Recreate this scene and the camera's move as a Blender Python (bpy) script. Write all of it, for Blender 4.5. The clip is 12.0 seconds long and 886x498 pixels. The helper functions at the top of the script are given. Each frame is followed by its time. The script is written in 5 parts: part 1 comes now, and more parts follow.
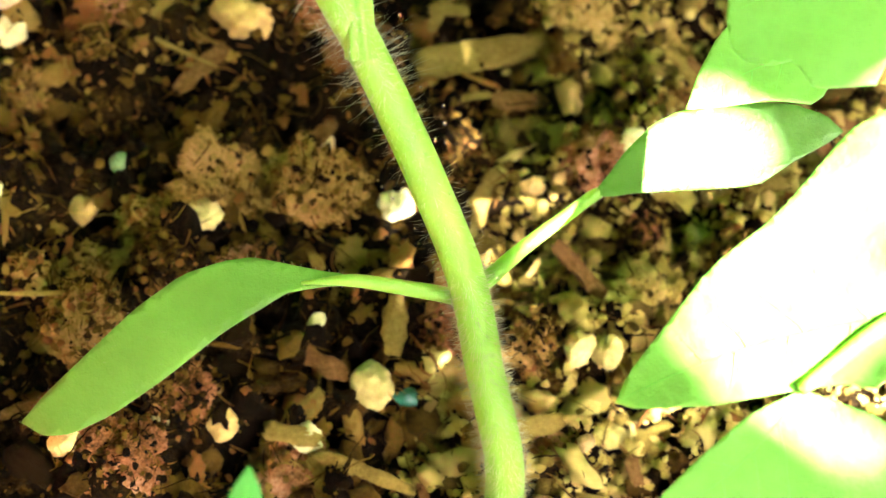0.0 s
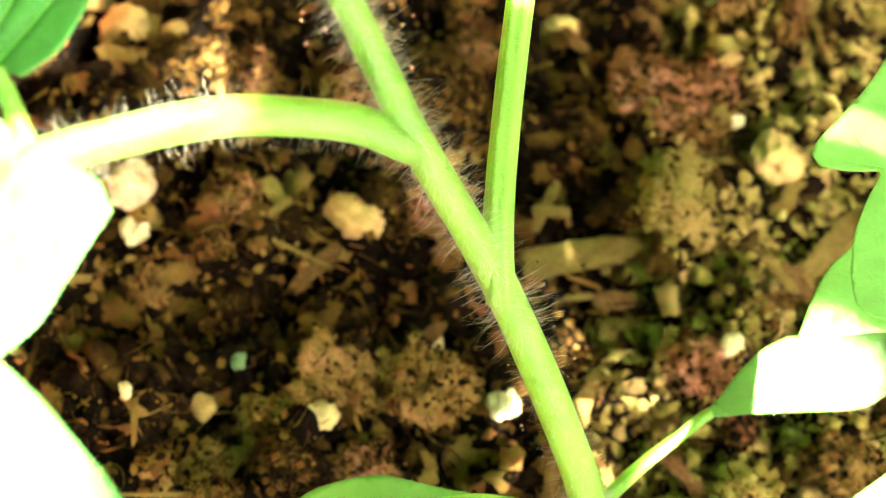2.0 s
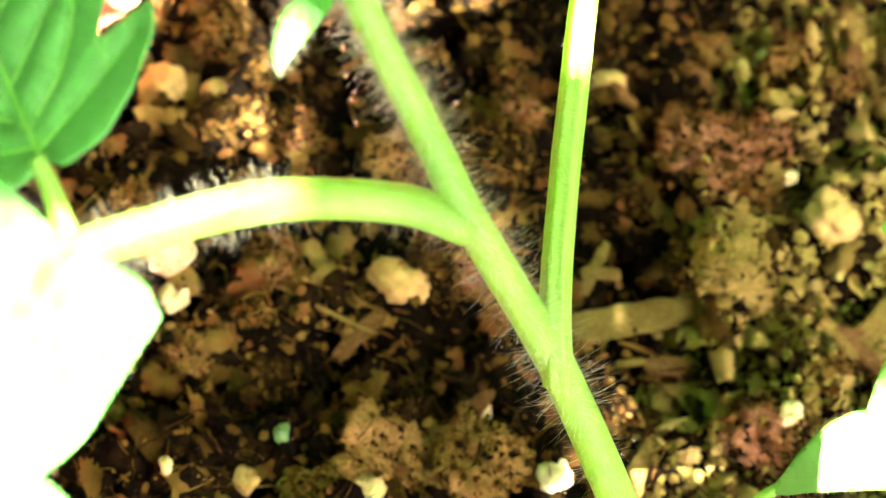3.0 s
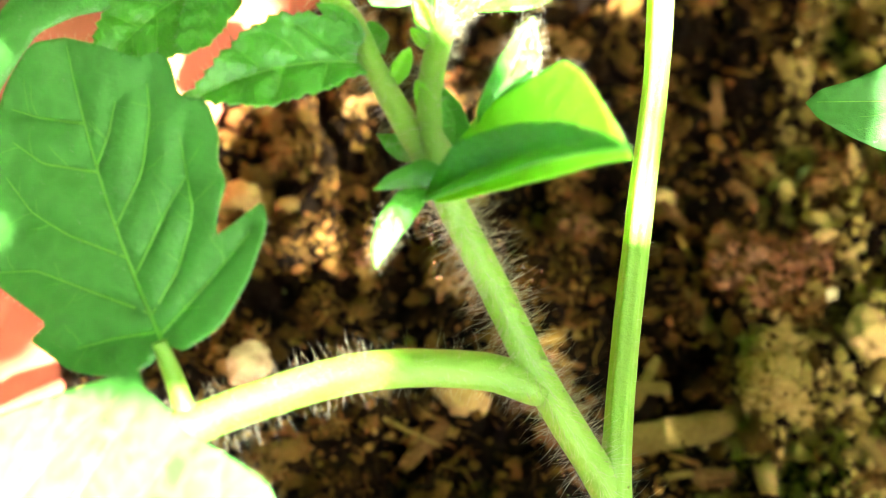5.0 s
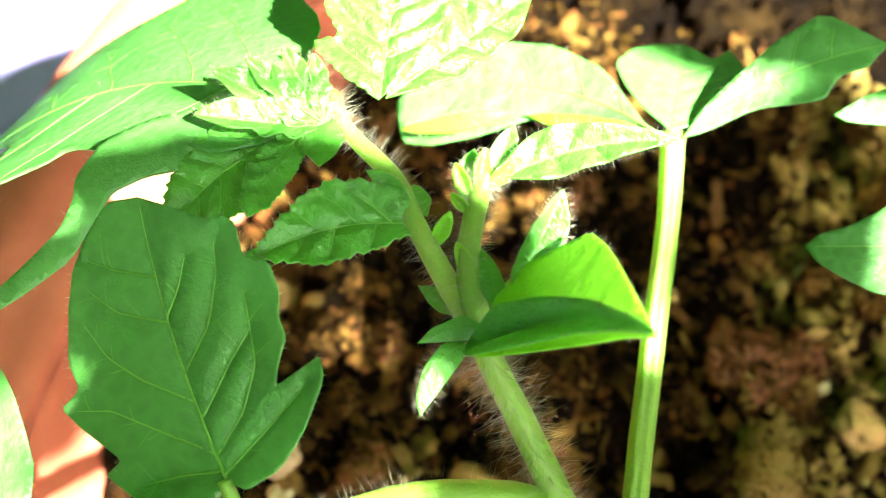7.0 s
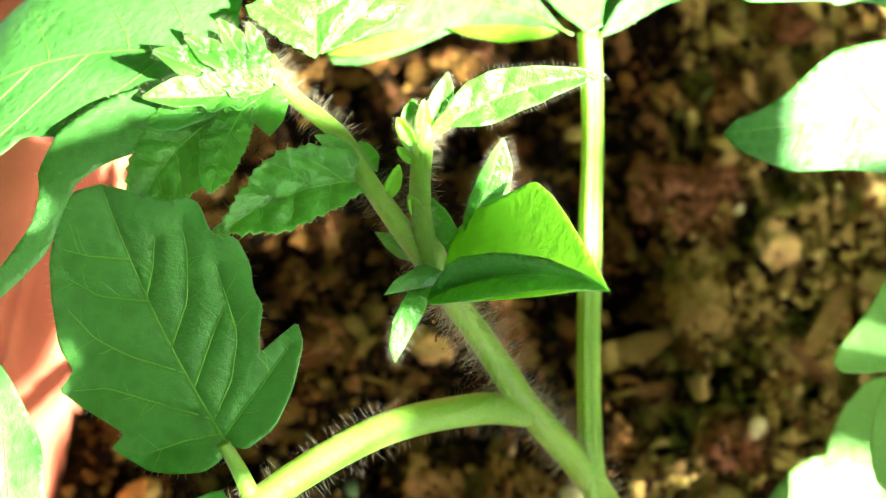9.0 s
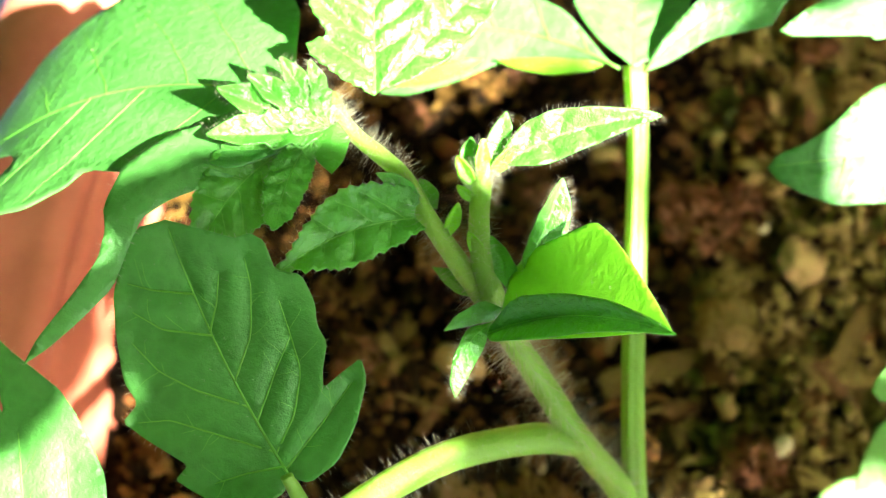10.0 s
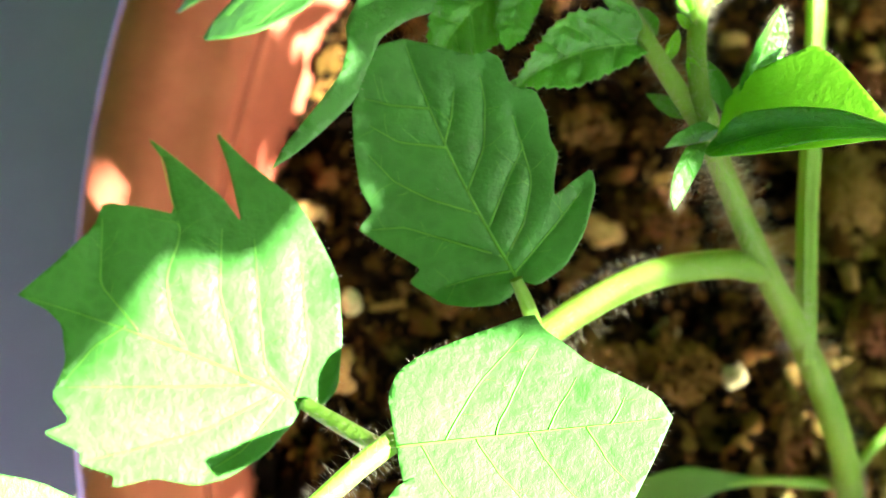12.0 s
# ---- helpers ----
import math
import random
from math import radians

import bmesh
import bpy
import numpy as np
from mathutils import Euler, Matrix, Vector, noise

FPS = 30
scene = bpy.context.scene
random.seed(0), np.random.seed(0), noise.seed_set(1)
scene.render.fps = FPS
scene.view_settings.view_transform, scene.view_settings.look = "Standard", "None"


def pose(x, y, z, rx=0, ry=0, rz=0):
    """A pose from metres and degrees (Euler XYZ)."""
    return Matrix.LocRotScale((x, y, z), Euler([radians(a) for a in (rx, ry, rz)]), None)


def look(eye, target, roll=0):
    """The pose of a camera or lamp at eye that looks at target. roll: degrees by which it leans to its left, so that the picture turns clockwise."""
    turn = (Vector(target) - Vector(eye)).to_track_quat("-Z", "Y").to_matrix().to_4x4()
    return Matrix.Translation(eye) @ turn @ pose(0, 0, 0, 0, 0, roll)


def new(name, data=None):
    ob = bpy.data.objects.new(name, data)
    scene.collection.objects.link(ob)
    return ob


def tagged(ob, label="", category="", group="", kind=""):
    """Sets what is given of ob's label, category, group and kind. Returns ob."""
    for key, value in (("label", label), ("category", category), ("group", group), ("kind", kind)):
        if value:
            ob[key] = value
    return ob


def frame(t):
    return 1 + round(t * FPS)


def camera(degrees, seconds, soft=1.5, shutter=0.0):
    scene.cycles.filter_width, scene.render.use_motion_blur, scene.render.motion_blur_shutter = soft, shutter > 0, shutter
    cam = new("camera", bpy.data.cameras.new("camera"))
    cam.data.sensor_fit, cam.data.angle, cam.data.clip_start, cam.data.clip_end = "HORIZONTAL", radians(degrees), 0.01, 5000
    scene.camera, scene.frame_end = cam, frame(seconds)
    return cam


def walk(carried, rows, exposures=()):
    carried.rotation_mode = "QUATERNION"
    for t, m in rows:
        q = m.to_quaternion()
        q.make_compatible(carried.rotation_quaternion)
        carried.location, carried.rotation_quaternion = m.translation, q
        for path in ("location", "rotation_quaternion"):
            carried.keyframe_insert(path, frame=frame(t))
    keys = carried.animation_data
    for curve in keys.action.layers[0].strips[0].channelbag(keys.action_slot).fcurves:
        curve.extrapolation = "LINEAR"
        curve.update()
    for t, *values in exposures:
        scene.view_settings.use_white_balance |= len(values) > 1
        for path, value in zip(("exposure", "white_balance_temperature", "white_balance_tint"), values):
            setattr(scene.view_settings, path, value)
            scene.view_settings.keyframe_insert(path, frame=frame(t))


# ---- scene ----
cam = camera(30.25, 12.0, soft=0.9)


def aim(x, y, z, yaw, pitch, roll):
    """A camera's pose from its place in centimetres and its yaw, pitch and roll in degrees."""
    return pose(x / 100, y / 100, z / 100, 90 + pitch, 0, yaw) @ pose(0, 0, 0, 0, 0, roll)


PATH = [
    (0.0, aim(0.139, -5.754, 12.754, 2.35, -62.42, 12.68)),
    (0.5, aim(-0.047, -5.707, 12.908, 1.81, -62.08, 13.33)),
    (1.0, aim(-0.369, -5.524, 13.212, 2.61, -61.76, 12.89)),
    (1.5, aim(-0.602, -5.407, 13.625, 4.10, -60.28, 11.65)),
    (2.0, aim(-0.918, -5.335, 13.702, 4.89, -59.68, 11.23)),
    (2.5, aim(-1.044, -5.206, 13.706, 5.84, -59.22, 10.22)),
    (3.0, aim(-1.203, -4.850, 13.499, 7.13, -58.99, 8.97)),
    (3.5, aim(-1.416, -4.603, 13.529, 8.03, -58.91, 8.29)),
    (5.5, aim(-1.707, -4.673, 15.332, 9.41, -58.27, 7.65)),
    (6.0, aim(-1.755, -4.714, 15.675, 9.19, -57.99, 7.82)),
    (6.5, aim(-1.982, -4.770, 15.978, 9.16, -57.79, 8.04)),
    (6.7, aim(-2.115, -4.687, 16.084, 8.92, -57.84, 8.52)),
    (8.3, aim(-2.331, -4.327, 16.864, 6.49, -61.74, 8.61)),
    (8.5, aim(-2.454, -4.190, 16.942, 5.04, -63.08, 8.96)),
    (9.0, aim(-2.977, -3.654, 17.677, -3.37, -66.71, 12.86)),
    (9.5, aim(-3.572, -3.398, 17.957, -4.89, -67.13, 14.22)),
    (10.0, aim(-3.649, -3.476, 17.984, -5.49, -67.05, 15.14)),
    (10.5, aim(-4.007, -3.872, 17.976, -5.66, -67.02, 15.83)),
    (11.0, aim(-4.437, -4.213, 17.933, -4.81, -67.36, 15.48)),
    (11.5, aim(-4.925, -4.705, 17.942, -4.62, -67.93, 15.55)),
    (12.0, aim(-5.345, -5.230, 18.080, -7.82, -67.76, 18.63)),
]
EXPOSURES = [(0.0, 5.64, 6600, 16), (3.0, 5.7, 6580, 16), (5.5, 5.02, 6500, 16), (8.5, 4.26, 6450, 16), (9.5, 4.3, 6450, 16), (10.5, 4.18, 6450, 16), (12.0, 4.17, 6450, 16)]
walk(cam, PATH, EXPOSURES)
cam.data.dof.use_dof = True
cam.data.dof.focus_distance = 0.119
cam.data.dof.aperture_fstop = 41.0

# ---- world, sun ----
SUN_FROM = Vector((0.50, -0.29, 0.82)).normalized()
world = bpy.data.worlds.new("sky")
scene.world = world
world.use_nodes = True
wn, wl = world.node_tree.nodes, world.node_tree.links
sky = wn.new("ShaderNodeTexSky")
sky.sky_type = "NISHITA"
sky.sun_disc = False
sky.air_density = 0.45
sky.dust_density = 5.0
sky.ozone_density = 0.3
sky.sun_elevation = math.asin(SUN_FROM.z)
sky.sun_rotation = math.atan2(SUN_FROM.x, SUN_FROM.y)
wn["Background"].inputs["Strength"].default_value = 0.05
wl.new(sky.outputs["Color"], wn["Background"].inputs["Color"])
sun_data = bpy.data.lights.new("sun", "SUN")
sun_data.energy = 5.0
sun_data.angle = radians(0.7)
sun_data.color = (1.0, 0.985, 0.955)
sun = new("sun", sun_data)
sun.matrix_world = look(SUN_FROM * 2, (0, 0, 0))
scene.view_settings.exposure = 0.0

from mathutils.geometry import delaunay_2d_cdt

# ---- materials ----
CM = 0.01


def nodes_of(name):
    m = bpy.data.materials.new(name)
    m.use_nodes = True
    return m, m.node_tree.nodes, m.node_tree.links, m.node_tree.nodes["Principled BSDF"]


def noise_node(n, l, scale, detail=4.0, rough=0.6):
    tex = n.new("ShaderNodeTexNoise")
    tex.inputs["Scale"].default_value = scale
    tex.inputs["Detail"].default_value = detail
    tex.inputs["Roughness"].default_value = rough
    geo = n.new("ShaderNodeNewGeometry")
    l.new(geo.outputs["Position"], tex.inputs["Vector"])
    return tex


def ramp(n, stops):
    r = n.new("ShaderNodeValToRGB")
    while len(r.color_ramp.elements) < len(stops):
        r.color_ramp.elements.new(0.5)
    for e, (at, col) in zip(r.color_ramp.elements, stops):
        e.position, e.color = at, (*col, 1)
    return r


def bump(n, l, height, bsdf, strength, distance):
    b = n.new("ShaderNodeBump")
    b.inputs["Strength"].default_value = strength
    b.inputs["Distance"].default_value = distance
    l.new(height, b.inputs["Height"])
    l.new(b.outputs["Normal"], bsdf.inputs["Normal"])
    return b


def leaf_material(name, dark, light, through_colour, through_share, rough=0.45, relief=0.5, cells=0, fuzz=0.0, gloss=0.3):
    """A leaf: a waxy upper skin over a blade that lets light through."""
    m, n, l, p = nodes_of(name)
    broad, fine = noise_node(n, l, 90, 3), noise_node(n, l, 900, 4, 0.7)
    mix = n.new("ShaderNodeMix")
    mix.inputs["Factor"].default_value = 0.22
    l.new(broad.outputs["Fac"], mix.inputs["A"])
    l.new(fine.outputs["Fac"], mix.inputs["B"])
    r = ramp(n, [(0.36, dark), (0.64, light)])
    l.new(mix.outputs["Result"], r.inputs["Fac"])
    l.new(r.outputs["Color"], p.inputs["Base Color"])
    p.inputs["Roughness"].default_value = rough
    p.inputs["Specular IOR Level"].default_value = gloss
    p.inputs["Sheen Weight"].default_value = fuzz
    p.inputs["Sheen Roughness"].default_value = 0.4
    height = fine.outputs["Fac"]
    if cells:
        geo = n.new("ShaderNodeNewGeometry")
        warp = n.new("ShaderNodeVectorMath")
        warp.operation = "MULTIPLY_ADD"
        l.new(fine.outputs["Color"], warp.inputs[0])
        warp.inputs[1].default_value = (0.0006, 0.0006, 0.0006)
        l.new(geo.outputs["Position"], warp.inputs[2])
        cell = n.new("ShaderNodeTexVoronoi")
        cell.feature = "DISTANCE_TO_EDGE"
        cell.inputs["Scale"].default_value = cells
        l.new(warp.outputs["Vector"], cell.inputs["Vector"])
        net = ramp(n, [(0.0, (0.5, 0.5, 0.5)), (0.3, (1, 1, 1))])
        l.new(cell.outputs["Distance"], net.inputs["Fac"])
        both = n.new("ShaderNodeMix")
        both.inputs["Factor"].default_value = 0.22
        l.new(height, both.inputs["A"])
        l.new(net.outputs["Color"], both.inputs["B"])
        height = both.outputs["Result"]
        pale = n.new("ShaderNodeMix")
        pale.data_type = "RGBA"
        l.new(net.outputs["Color"], pale.inputs["Factor"])
        pale.inputs["A"].default_value = (*[1.12 * c for c in light], 1)
        l.new(r.outputs["Color"], pale.inputs["B"])
        l.new(pale.outputs["Result"], p.inputs["Base Color"])
    b = bump(n, l, height, p, relief, 0.0006)
    t = n.new("ShaderNodeBsdfTranslucent")
    t.inputs["Color"].default_value = (*through_colour, 1)
    l.new(b.outputs["Normal"], t.inputs["Normal"])
    s = n.new("ShaderNodeMixShader")
    s.inputs["Fac"].default_value = through_share
    l.new(p.outputs["BSDF"], s.inputs[1])
    l.new(t.outputs["BSDF"], s.inputs[2])
    l.new(s.outputs["Shader"], n["Material Output"].inputs["Surface"])
    return m


LEAF = leaf_material("leaf_green", (0.027, 0.112, 0.014), (0.061, 0.240, 0.039), (0.16, 0.60, 0.02), 0.32, 0.52, 0.5, 620, 0.0, 0.42)
YOUNG = leaf_material("young_leaf_green", (0.020, 0.11, 0.008), (0.052, 0.24, 0.022), (0.26, 0.75, 0.02), 0.36, 0.36, 0.7, 900, 0.0, 0.42)
PALE_LEAF = leaf_material("yellow_green_leaf", (0.070, 0.20, 0.022), (0.105, 0.29, 0.040), (0.38, 0.70, 0.03), 0.36, 0.55, 0.35, 620, 0.0, 0.40)
FRESH = leaf_material("fresh_leaf_green", (0.095, 0.31, 0.010), (0.14, 0.41, 0.016), (0.36, 0.80, 0.02), 0.45, 0.45, 0.25, 900, 0.0)
COTYLEDON = leaf_material("seed_leaf_green", (0.040, 0.115, 0.009), (0.080, 0.200, 0.022), (0.22, 0.55, 0.02), 0.30, 0.5, 0.3, 0, 0.0, 0.42)
STEM = leaf_material("stem_green", (0.112, 0.245, 0.024), (0.185, 0.345, 0.050), (0.38, 0.68, 0.05), 0.35, 0.5, 0.4, 0, 0.0, 0.30)
VEIN = leaf_material("vein_green", (0.070, 0.26, 0.028), (0.11, 0.35, 0.045), (0.30, 0.72, 0.05), 0.40, 0.5, 0.1)
VEIN = leaf_material("vein_green", (0.085, 0.29, 0.028), (0.13, 0.39, 0.045), (0.32, 0.75, 0.05), 0.40, 0.5, 0.1)
HAIR = leaf_material("plant_hair", (0.34, 0.33, 0.19), (0.50, 0.48, 0.32), (0.60, 0.57, 0.38), 0.55, 0.25, 0.0)
DRY = leaf_material("dry_leaf_edge", (0.35, 0.20, 0.07), (0.60, 0.42, 0.18), (0.6, 0.4, 0.15), 0.35, 0.7, 0.6)


WATER, _, _, water = nodes_of("clear_droplet")
water.inputs["Base Color"].default_value = (1, 1, 1, 1)
water.inputs["Roughness"].default_value = 0.02
water.inputs["IOR"].default_value = 1.33
water.inputs["Transmission Weight"].default_value = 1.0


def soil_material(name, stops, island):
    m, n, l, p = nodes_of(name)
    broad, fine = noise_node(n, l, 130, 5, 0.7), noise_node(n, l, 1900, 6, 0.8)
    mix = n.new("ShaderNodeMix")
    mix.inputs["Factor"].default_value = 0.5
    l.new(broad.outputs["Fac"], mix.inputs["A"])
    l.new(fine.outputs["Fac"], mix.inputs["B"])
    source = mix.outputs["Result"]
    if island:
        geo = n.new("ShaderNodeNewGeometry")
        patch = noise_node(n, l, 75, 2, 0.5)
        sharp = ramp(n, [(0.36, (0, 0, 0)), (0.66, (1, 1, 1))])
        l.new(patch.outputs["Fac"], sharp.inputs["Fac"])
        blend = n.new("ShaderNodeMix")
        blend.inputs["Factor"].default_value = 0.5
        l.new(source, blend.inputs["A"])
        l.new(geo.outputs["Random Per Island"], blend.inputs["B"])
        broadly = n.new("ShaderNodeMix")
        broadly.inputs["Factor"].default_value = 0.20
        l.new(blend.outputs["Result"], broadly.inputs["A"])
        l.new(sharp.outputs["Color"], broadly.inputs["B"])
        source = broadly.outputs["Result"]
    r = ramp(n, stops)
    l.new(source, r.inputs["Fac"])
    l.new(r.outputs["Color"], p.inputs["Base Color"])
    p.inputs["Roughness"].default_value = 0.85
    p.inputs["Specular IOR Level"].default_value = 0.03
    bump(n, l, fine.outputs["Fac"], p, 1.0, 0.0016)
    return m


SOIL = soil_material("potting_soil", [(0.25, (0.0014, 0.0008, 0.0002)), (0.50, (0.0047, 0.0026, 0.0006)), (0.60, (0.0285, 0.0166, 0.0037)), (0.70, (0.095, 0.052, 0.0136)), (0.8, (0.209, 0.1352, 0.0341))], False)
CRUMB = soil_material("soil_crumb", [(0.20, (0.0029, 0.0016, 0.0004)), (0.40, (0.0133, 0.0073, 0.0015)), (0.49, (0.0808, 0.0437, 0.0074)), (0.57, (0.1615, 0.0957, 0.0161)), (0.62, (0.2185, 0.078, 0.0223)), (0.69, (0.247, 0.156, 0.0298)), (0.79, (0.38, 0.2288, 0.062)), (0.92, (0.57, 0.4472, 0.1364))], True)
# Paler copy of the crumb colours: the right side's stronger daylight painted in.
LIT_CRUMB = soil_material("lit_soil_crumb", [(0.20, (0.0114, 0.0073, 0.0012)), (0.34, (0.095, 0.0624, 0.0124)), (0.44, (0.304, 0.2236, 0.0465)), (0.55, (0.475, 0.3744, 0.0868)), (0.62, (0.551, 0.3432, 0.1178)), (0.70, (0.551, 0.4472, 0.1178)), (0.82, (0.703, 0.5824, 0.186)), (0.92, (0.779, 0.728, 0.279))], True)
CLODS = {
    "brown": soil_material("fibrous_clod", [(0.36, (0.0114, 0.0062, 0.0012)), (0.43, (0.13, 0.072, 0.015)), (0.51, (0.36, 0.21, 0.055)), (0.58, (0.50, 0.25, 0.09)), (0.70, (0.66, 0.47, 0.19))], False),
    "reddish": soil_material("reddish_clod", [(0.34, (0.0095, 0.0042, 0.0009)), (0.43, (0.11, 0.046, 0.014)), (0.51, (0.32, 0.13, 0.05)), (0.60, (0.50, 0.25, 0.13)), (0.72, (0.68, 0.45, 0.27))], False),
    # Pale olive tone carries the brighter daylight of the right-hand soil.
    "olive": soil_material("lit_olive_clod", [(0.28, (0.0599, 0.0337, 0.0062)), (0.38, (0.2195, 0.1404, 0.0298)), (0.52, (0.4589, 0.3089, 0.0775)), (0.62, (0.5985, 0.4025, 0.1178)), (0.74, (0.7381, 0.5429, 0.1984))], False),
    "dark": soil_material("dark_clod", [(0.36, (0.0029, 0.0016, 0.0004)), (0.48, (0.0209, 0.0114, 0.0025)), (0.56, (0.0665, 0.0364, 0.0074)), (0.66, (0.1615, 0.0936, 0.0205)), (0.78, (0.304, 0.208, 0.0527))], False),
}
BARK = soil_material("bark_chip", [(0.25, (0.038, 0.0229, 0.005)), (0.45, (0.19, 0.1248, 0.0279)), (0.6, (0.3135, 0.2184, 0.0527)), (0.78, (0.456, 0.3536, 0.0992))], False)
RED_BARK = soil_material("red_bark_chip", [(0.25, (0.0285, 0.0125, 0.0037)), (0.47, (0.1425, 0.0686, 0.0198)), (0.6, (0.285, 0.156, 0.0496)), (0.78, (0.475, 0.3224, 0.1178))], False)


def plain_material(name, a, b, scale, rough, relief, distance=0.0006, gloss=0.5):
    m, n, l, p = nodes_of(name)
    p.inputs["Specular IOR Level"].default_value = gloss
    tex = noise_node(n, l, scale, 5, 0.7)
    r = ramp(n, [(0.3, a), (0.7, b)])
    l.new(tex.outputs["Fac"], r.inputs["Fac"])
    l.new(r.outputs["Color"], p.inputs["Base Color"])
    p.inputs["Roughness"].default_value = rough
    bump(n, l, tex.outputs["Fac"], p, relief, distance)
    return m


STONES = {
    "tan": plain_material("tan_pebble", (0.158, 0.077, 0.015), (0.396, 0.260, 0.065), 330, 0.8, 0.9),
    "cream": plain_material("cream_pebble", (0.187, 0.126, 0.030), (0.432, 0.343, 0.108), 420, 0.8, 1.0),
    "pale": plain_material("pale_pebble", (0.158, 0.091, 0.026), (0.360, 0.252, 0.086), 400, 0.8, 1.0),
    "white": plain_material("white_perlite", (0.245, 0.190, 0.069), (0.504, 0.448, 0.207), 500, 0.8, 1.0),
    "pink": plain_material("pinkish_pebble", (0.160, 0.077, 0.029), (0.500, 0.391, 0.180), 420, 0.8, 1.0),
    "yellow": plain_material("yellow_pebble", (0.302, 0.182, 0.022), (0.446, 0.308, 0.060), 420, 0.7, 0.8),
    "green": plain_material("greenish_grain", (0.030, 0.062, 0.018), (0.080, 0.134, 0.043), 420, 0.7, 0.6),
    "teal": plain_material("teal_fertiliser_grain", (0.004, 0.052, 0.032), (0.012, 0.113, 0.065), 300, 0.4, 0.2),
}
TERRACOTTA = plain_material("terracotta_plastic", (0.30, 0.075, 0.034), (0.46, 0.13, 0.066), 60, 0.42, 0.3, gloss=0.25)
FLOOR = plain_material("grey_floor_paint", (0.21, 0.195, 0.40), (0.26, 0.245, 0.47), 14, 0.65, 0.2)


# ---- builders ----
def part(name, bm, material, parent, label=""):
    """Links a bmesh or mesh as one object under a thing or a part."""
    if isinstance(bm, bpy.types.Mesh):
        data = bm
    else:
        data = bpy.data.meshes.new(name)
        bm.to_mesh(data)
        bm.free()
    if material:
        data.materials.append(material)
    data.polygons.foreach_set("use_smooth", np.ones(len(data.polygons), dtype=bool))
    ob = new(name, data)
    ob.parent = parent
    if label:
        tagged(ob, label)
    return ob


def mesh_from(name, verts, faces):
    """A mesh from places in metres and faces of any size, set as arrays."""
    data = bpy.data.meshes.new(name)
    co = np.array([tuple(v) for v in verts] if isinstance(verts, list) else verts, dtype=np.float32)
    if isinstance(faces, np.ndarray):
        counts, flat = np.full(len(faces), faces.shape[1]), faces.ravel()
    else:
        counts, flat = np.array([len(f) for f in faces]), np.array([i for f in faces for i in f])
    data.vertices.add(len(co))
    data.vertices.foreach_set("co", co.ravel())
    data.loops.add(len(flat))
    data.loops.foreach_set("vertex_index", flat.astype(np.int32))
    data.polygons.add(len(counts))
    data.polygons.foreach_set("loop_start", np.concatenate([[0], np.cumsum(counts)[:-1]]).astype(np.int32))
    data.polygons.foreach_set("use_smooth", np.ones(len(counts), dtype=bool))
    data.update(calc_edges=True)
    data.validate()
    return data


def glide(points, count):
    """A smooth line through a few control points, in centimetres."""
    p = [Vector(q) for q in points]
    p = [p[0] * 2 - p[1]] + p + [p[-1] * 2 - p[-2]]
    out = []
    for k in range(count):
        x = k / (count - 1) * (len(p) - 3)
        i = min(int(x), len(p) - 4)
        t = x - i
        a, b, c, d = p[i:i + 4]
        out.append(0.5 * ((2 * b) + (c - a) * t + (2 * a - 5 * b + 4 * c - d) * t * t + (3 * b - a - 3 * c + d) * t ** 3))
    return out


def tube(name, points, radii, count=24, around=14, ridge=0.0, ridges=5, lumps=0.0):
    """A closed tube along a smooth line; radii in centimetres are spread along it."""
    line = glide(points, count)
    verts, faces = [], []
    side = Vector((1, 0.2, 0.1))
    for k, c in enumerate(line):
        ahead = (line[min(k + 1, count - 1)] - line[max(k - 1, 0)]).normalized()
        side = (side - ahead * side.dot(ahead)).normalized()
        up = ahead.cross(side)
        r = float(np.interp(k / (count - 1), np.linspace(0, 1, len(radii)), radii))
        for j in range(around):
            a = 2 * math.pi * j / around
            q = r * (1 + ridge * math.cos(ridges * a))
            if lumps:
                q *= 1 + lumps * noise.noise(c * 3 + Vector((math.cos(a), math.sin(a), 0)))
            verts.append((c + side * (q * math.cos(a)) + up * (q * math.sin(a))) * CM)
    for k in range(count - 1):
        for j in range(around):
            faces.append((k * around + j, k * around + (j + 1) % around, (k + 1) * around + (j + 1) % around, (k + 1) * around + j))
    faces.append(tuple(reversed(range(around))))
    faces.append(tuple(range((count - 1) * around, count * around)))
    return mesh_from(name, verts, faces)


def hairs_mesh(name, roots):
    """Fine tapering hairs: rows of root, way, length and width in centimetres."""
    verts, faces = [], []
    for root, way, length, width in roots:
        side = way.orthogonal().normalized()
        up = way.cross(side)
        bend = (side * random.uniform(-1, 1) + up * random.uniform(-1, 1)) * 0.25 * length
        at = len(verts)
        for t, w in ((0, 1.0), (0.5, 0.7)):
            c = root + way * (length * t) + bend * t * t
            for a in (0, 2.094, 4.189):
                verts.append((c + (side * math.cos(a) + up * math.sin(a)) * width * w) * CM)
        verts.append((root + way * length + bend) * CM)
        for j in range(3):
            k = (j + 1) % 3
            faces += [(at + j, at + k, at + 3 + k, at + 3 + j), (at + 3 + j, at + 3 + k, at + 6)]
    return mesh_from(name, verts, faces)


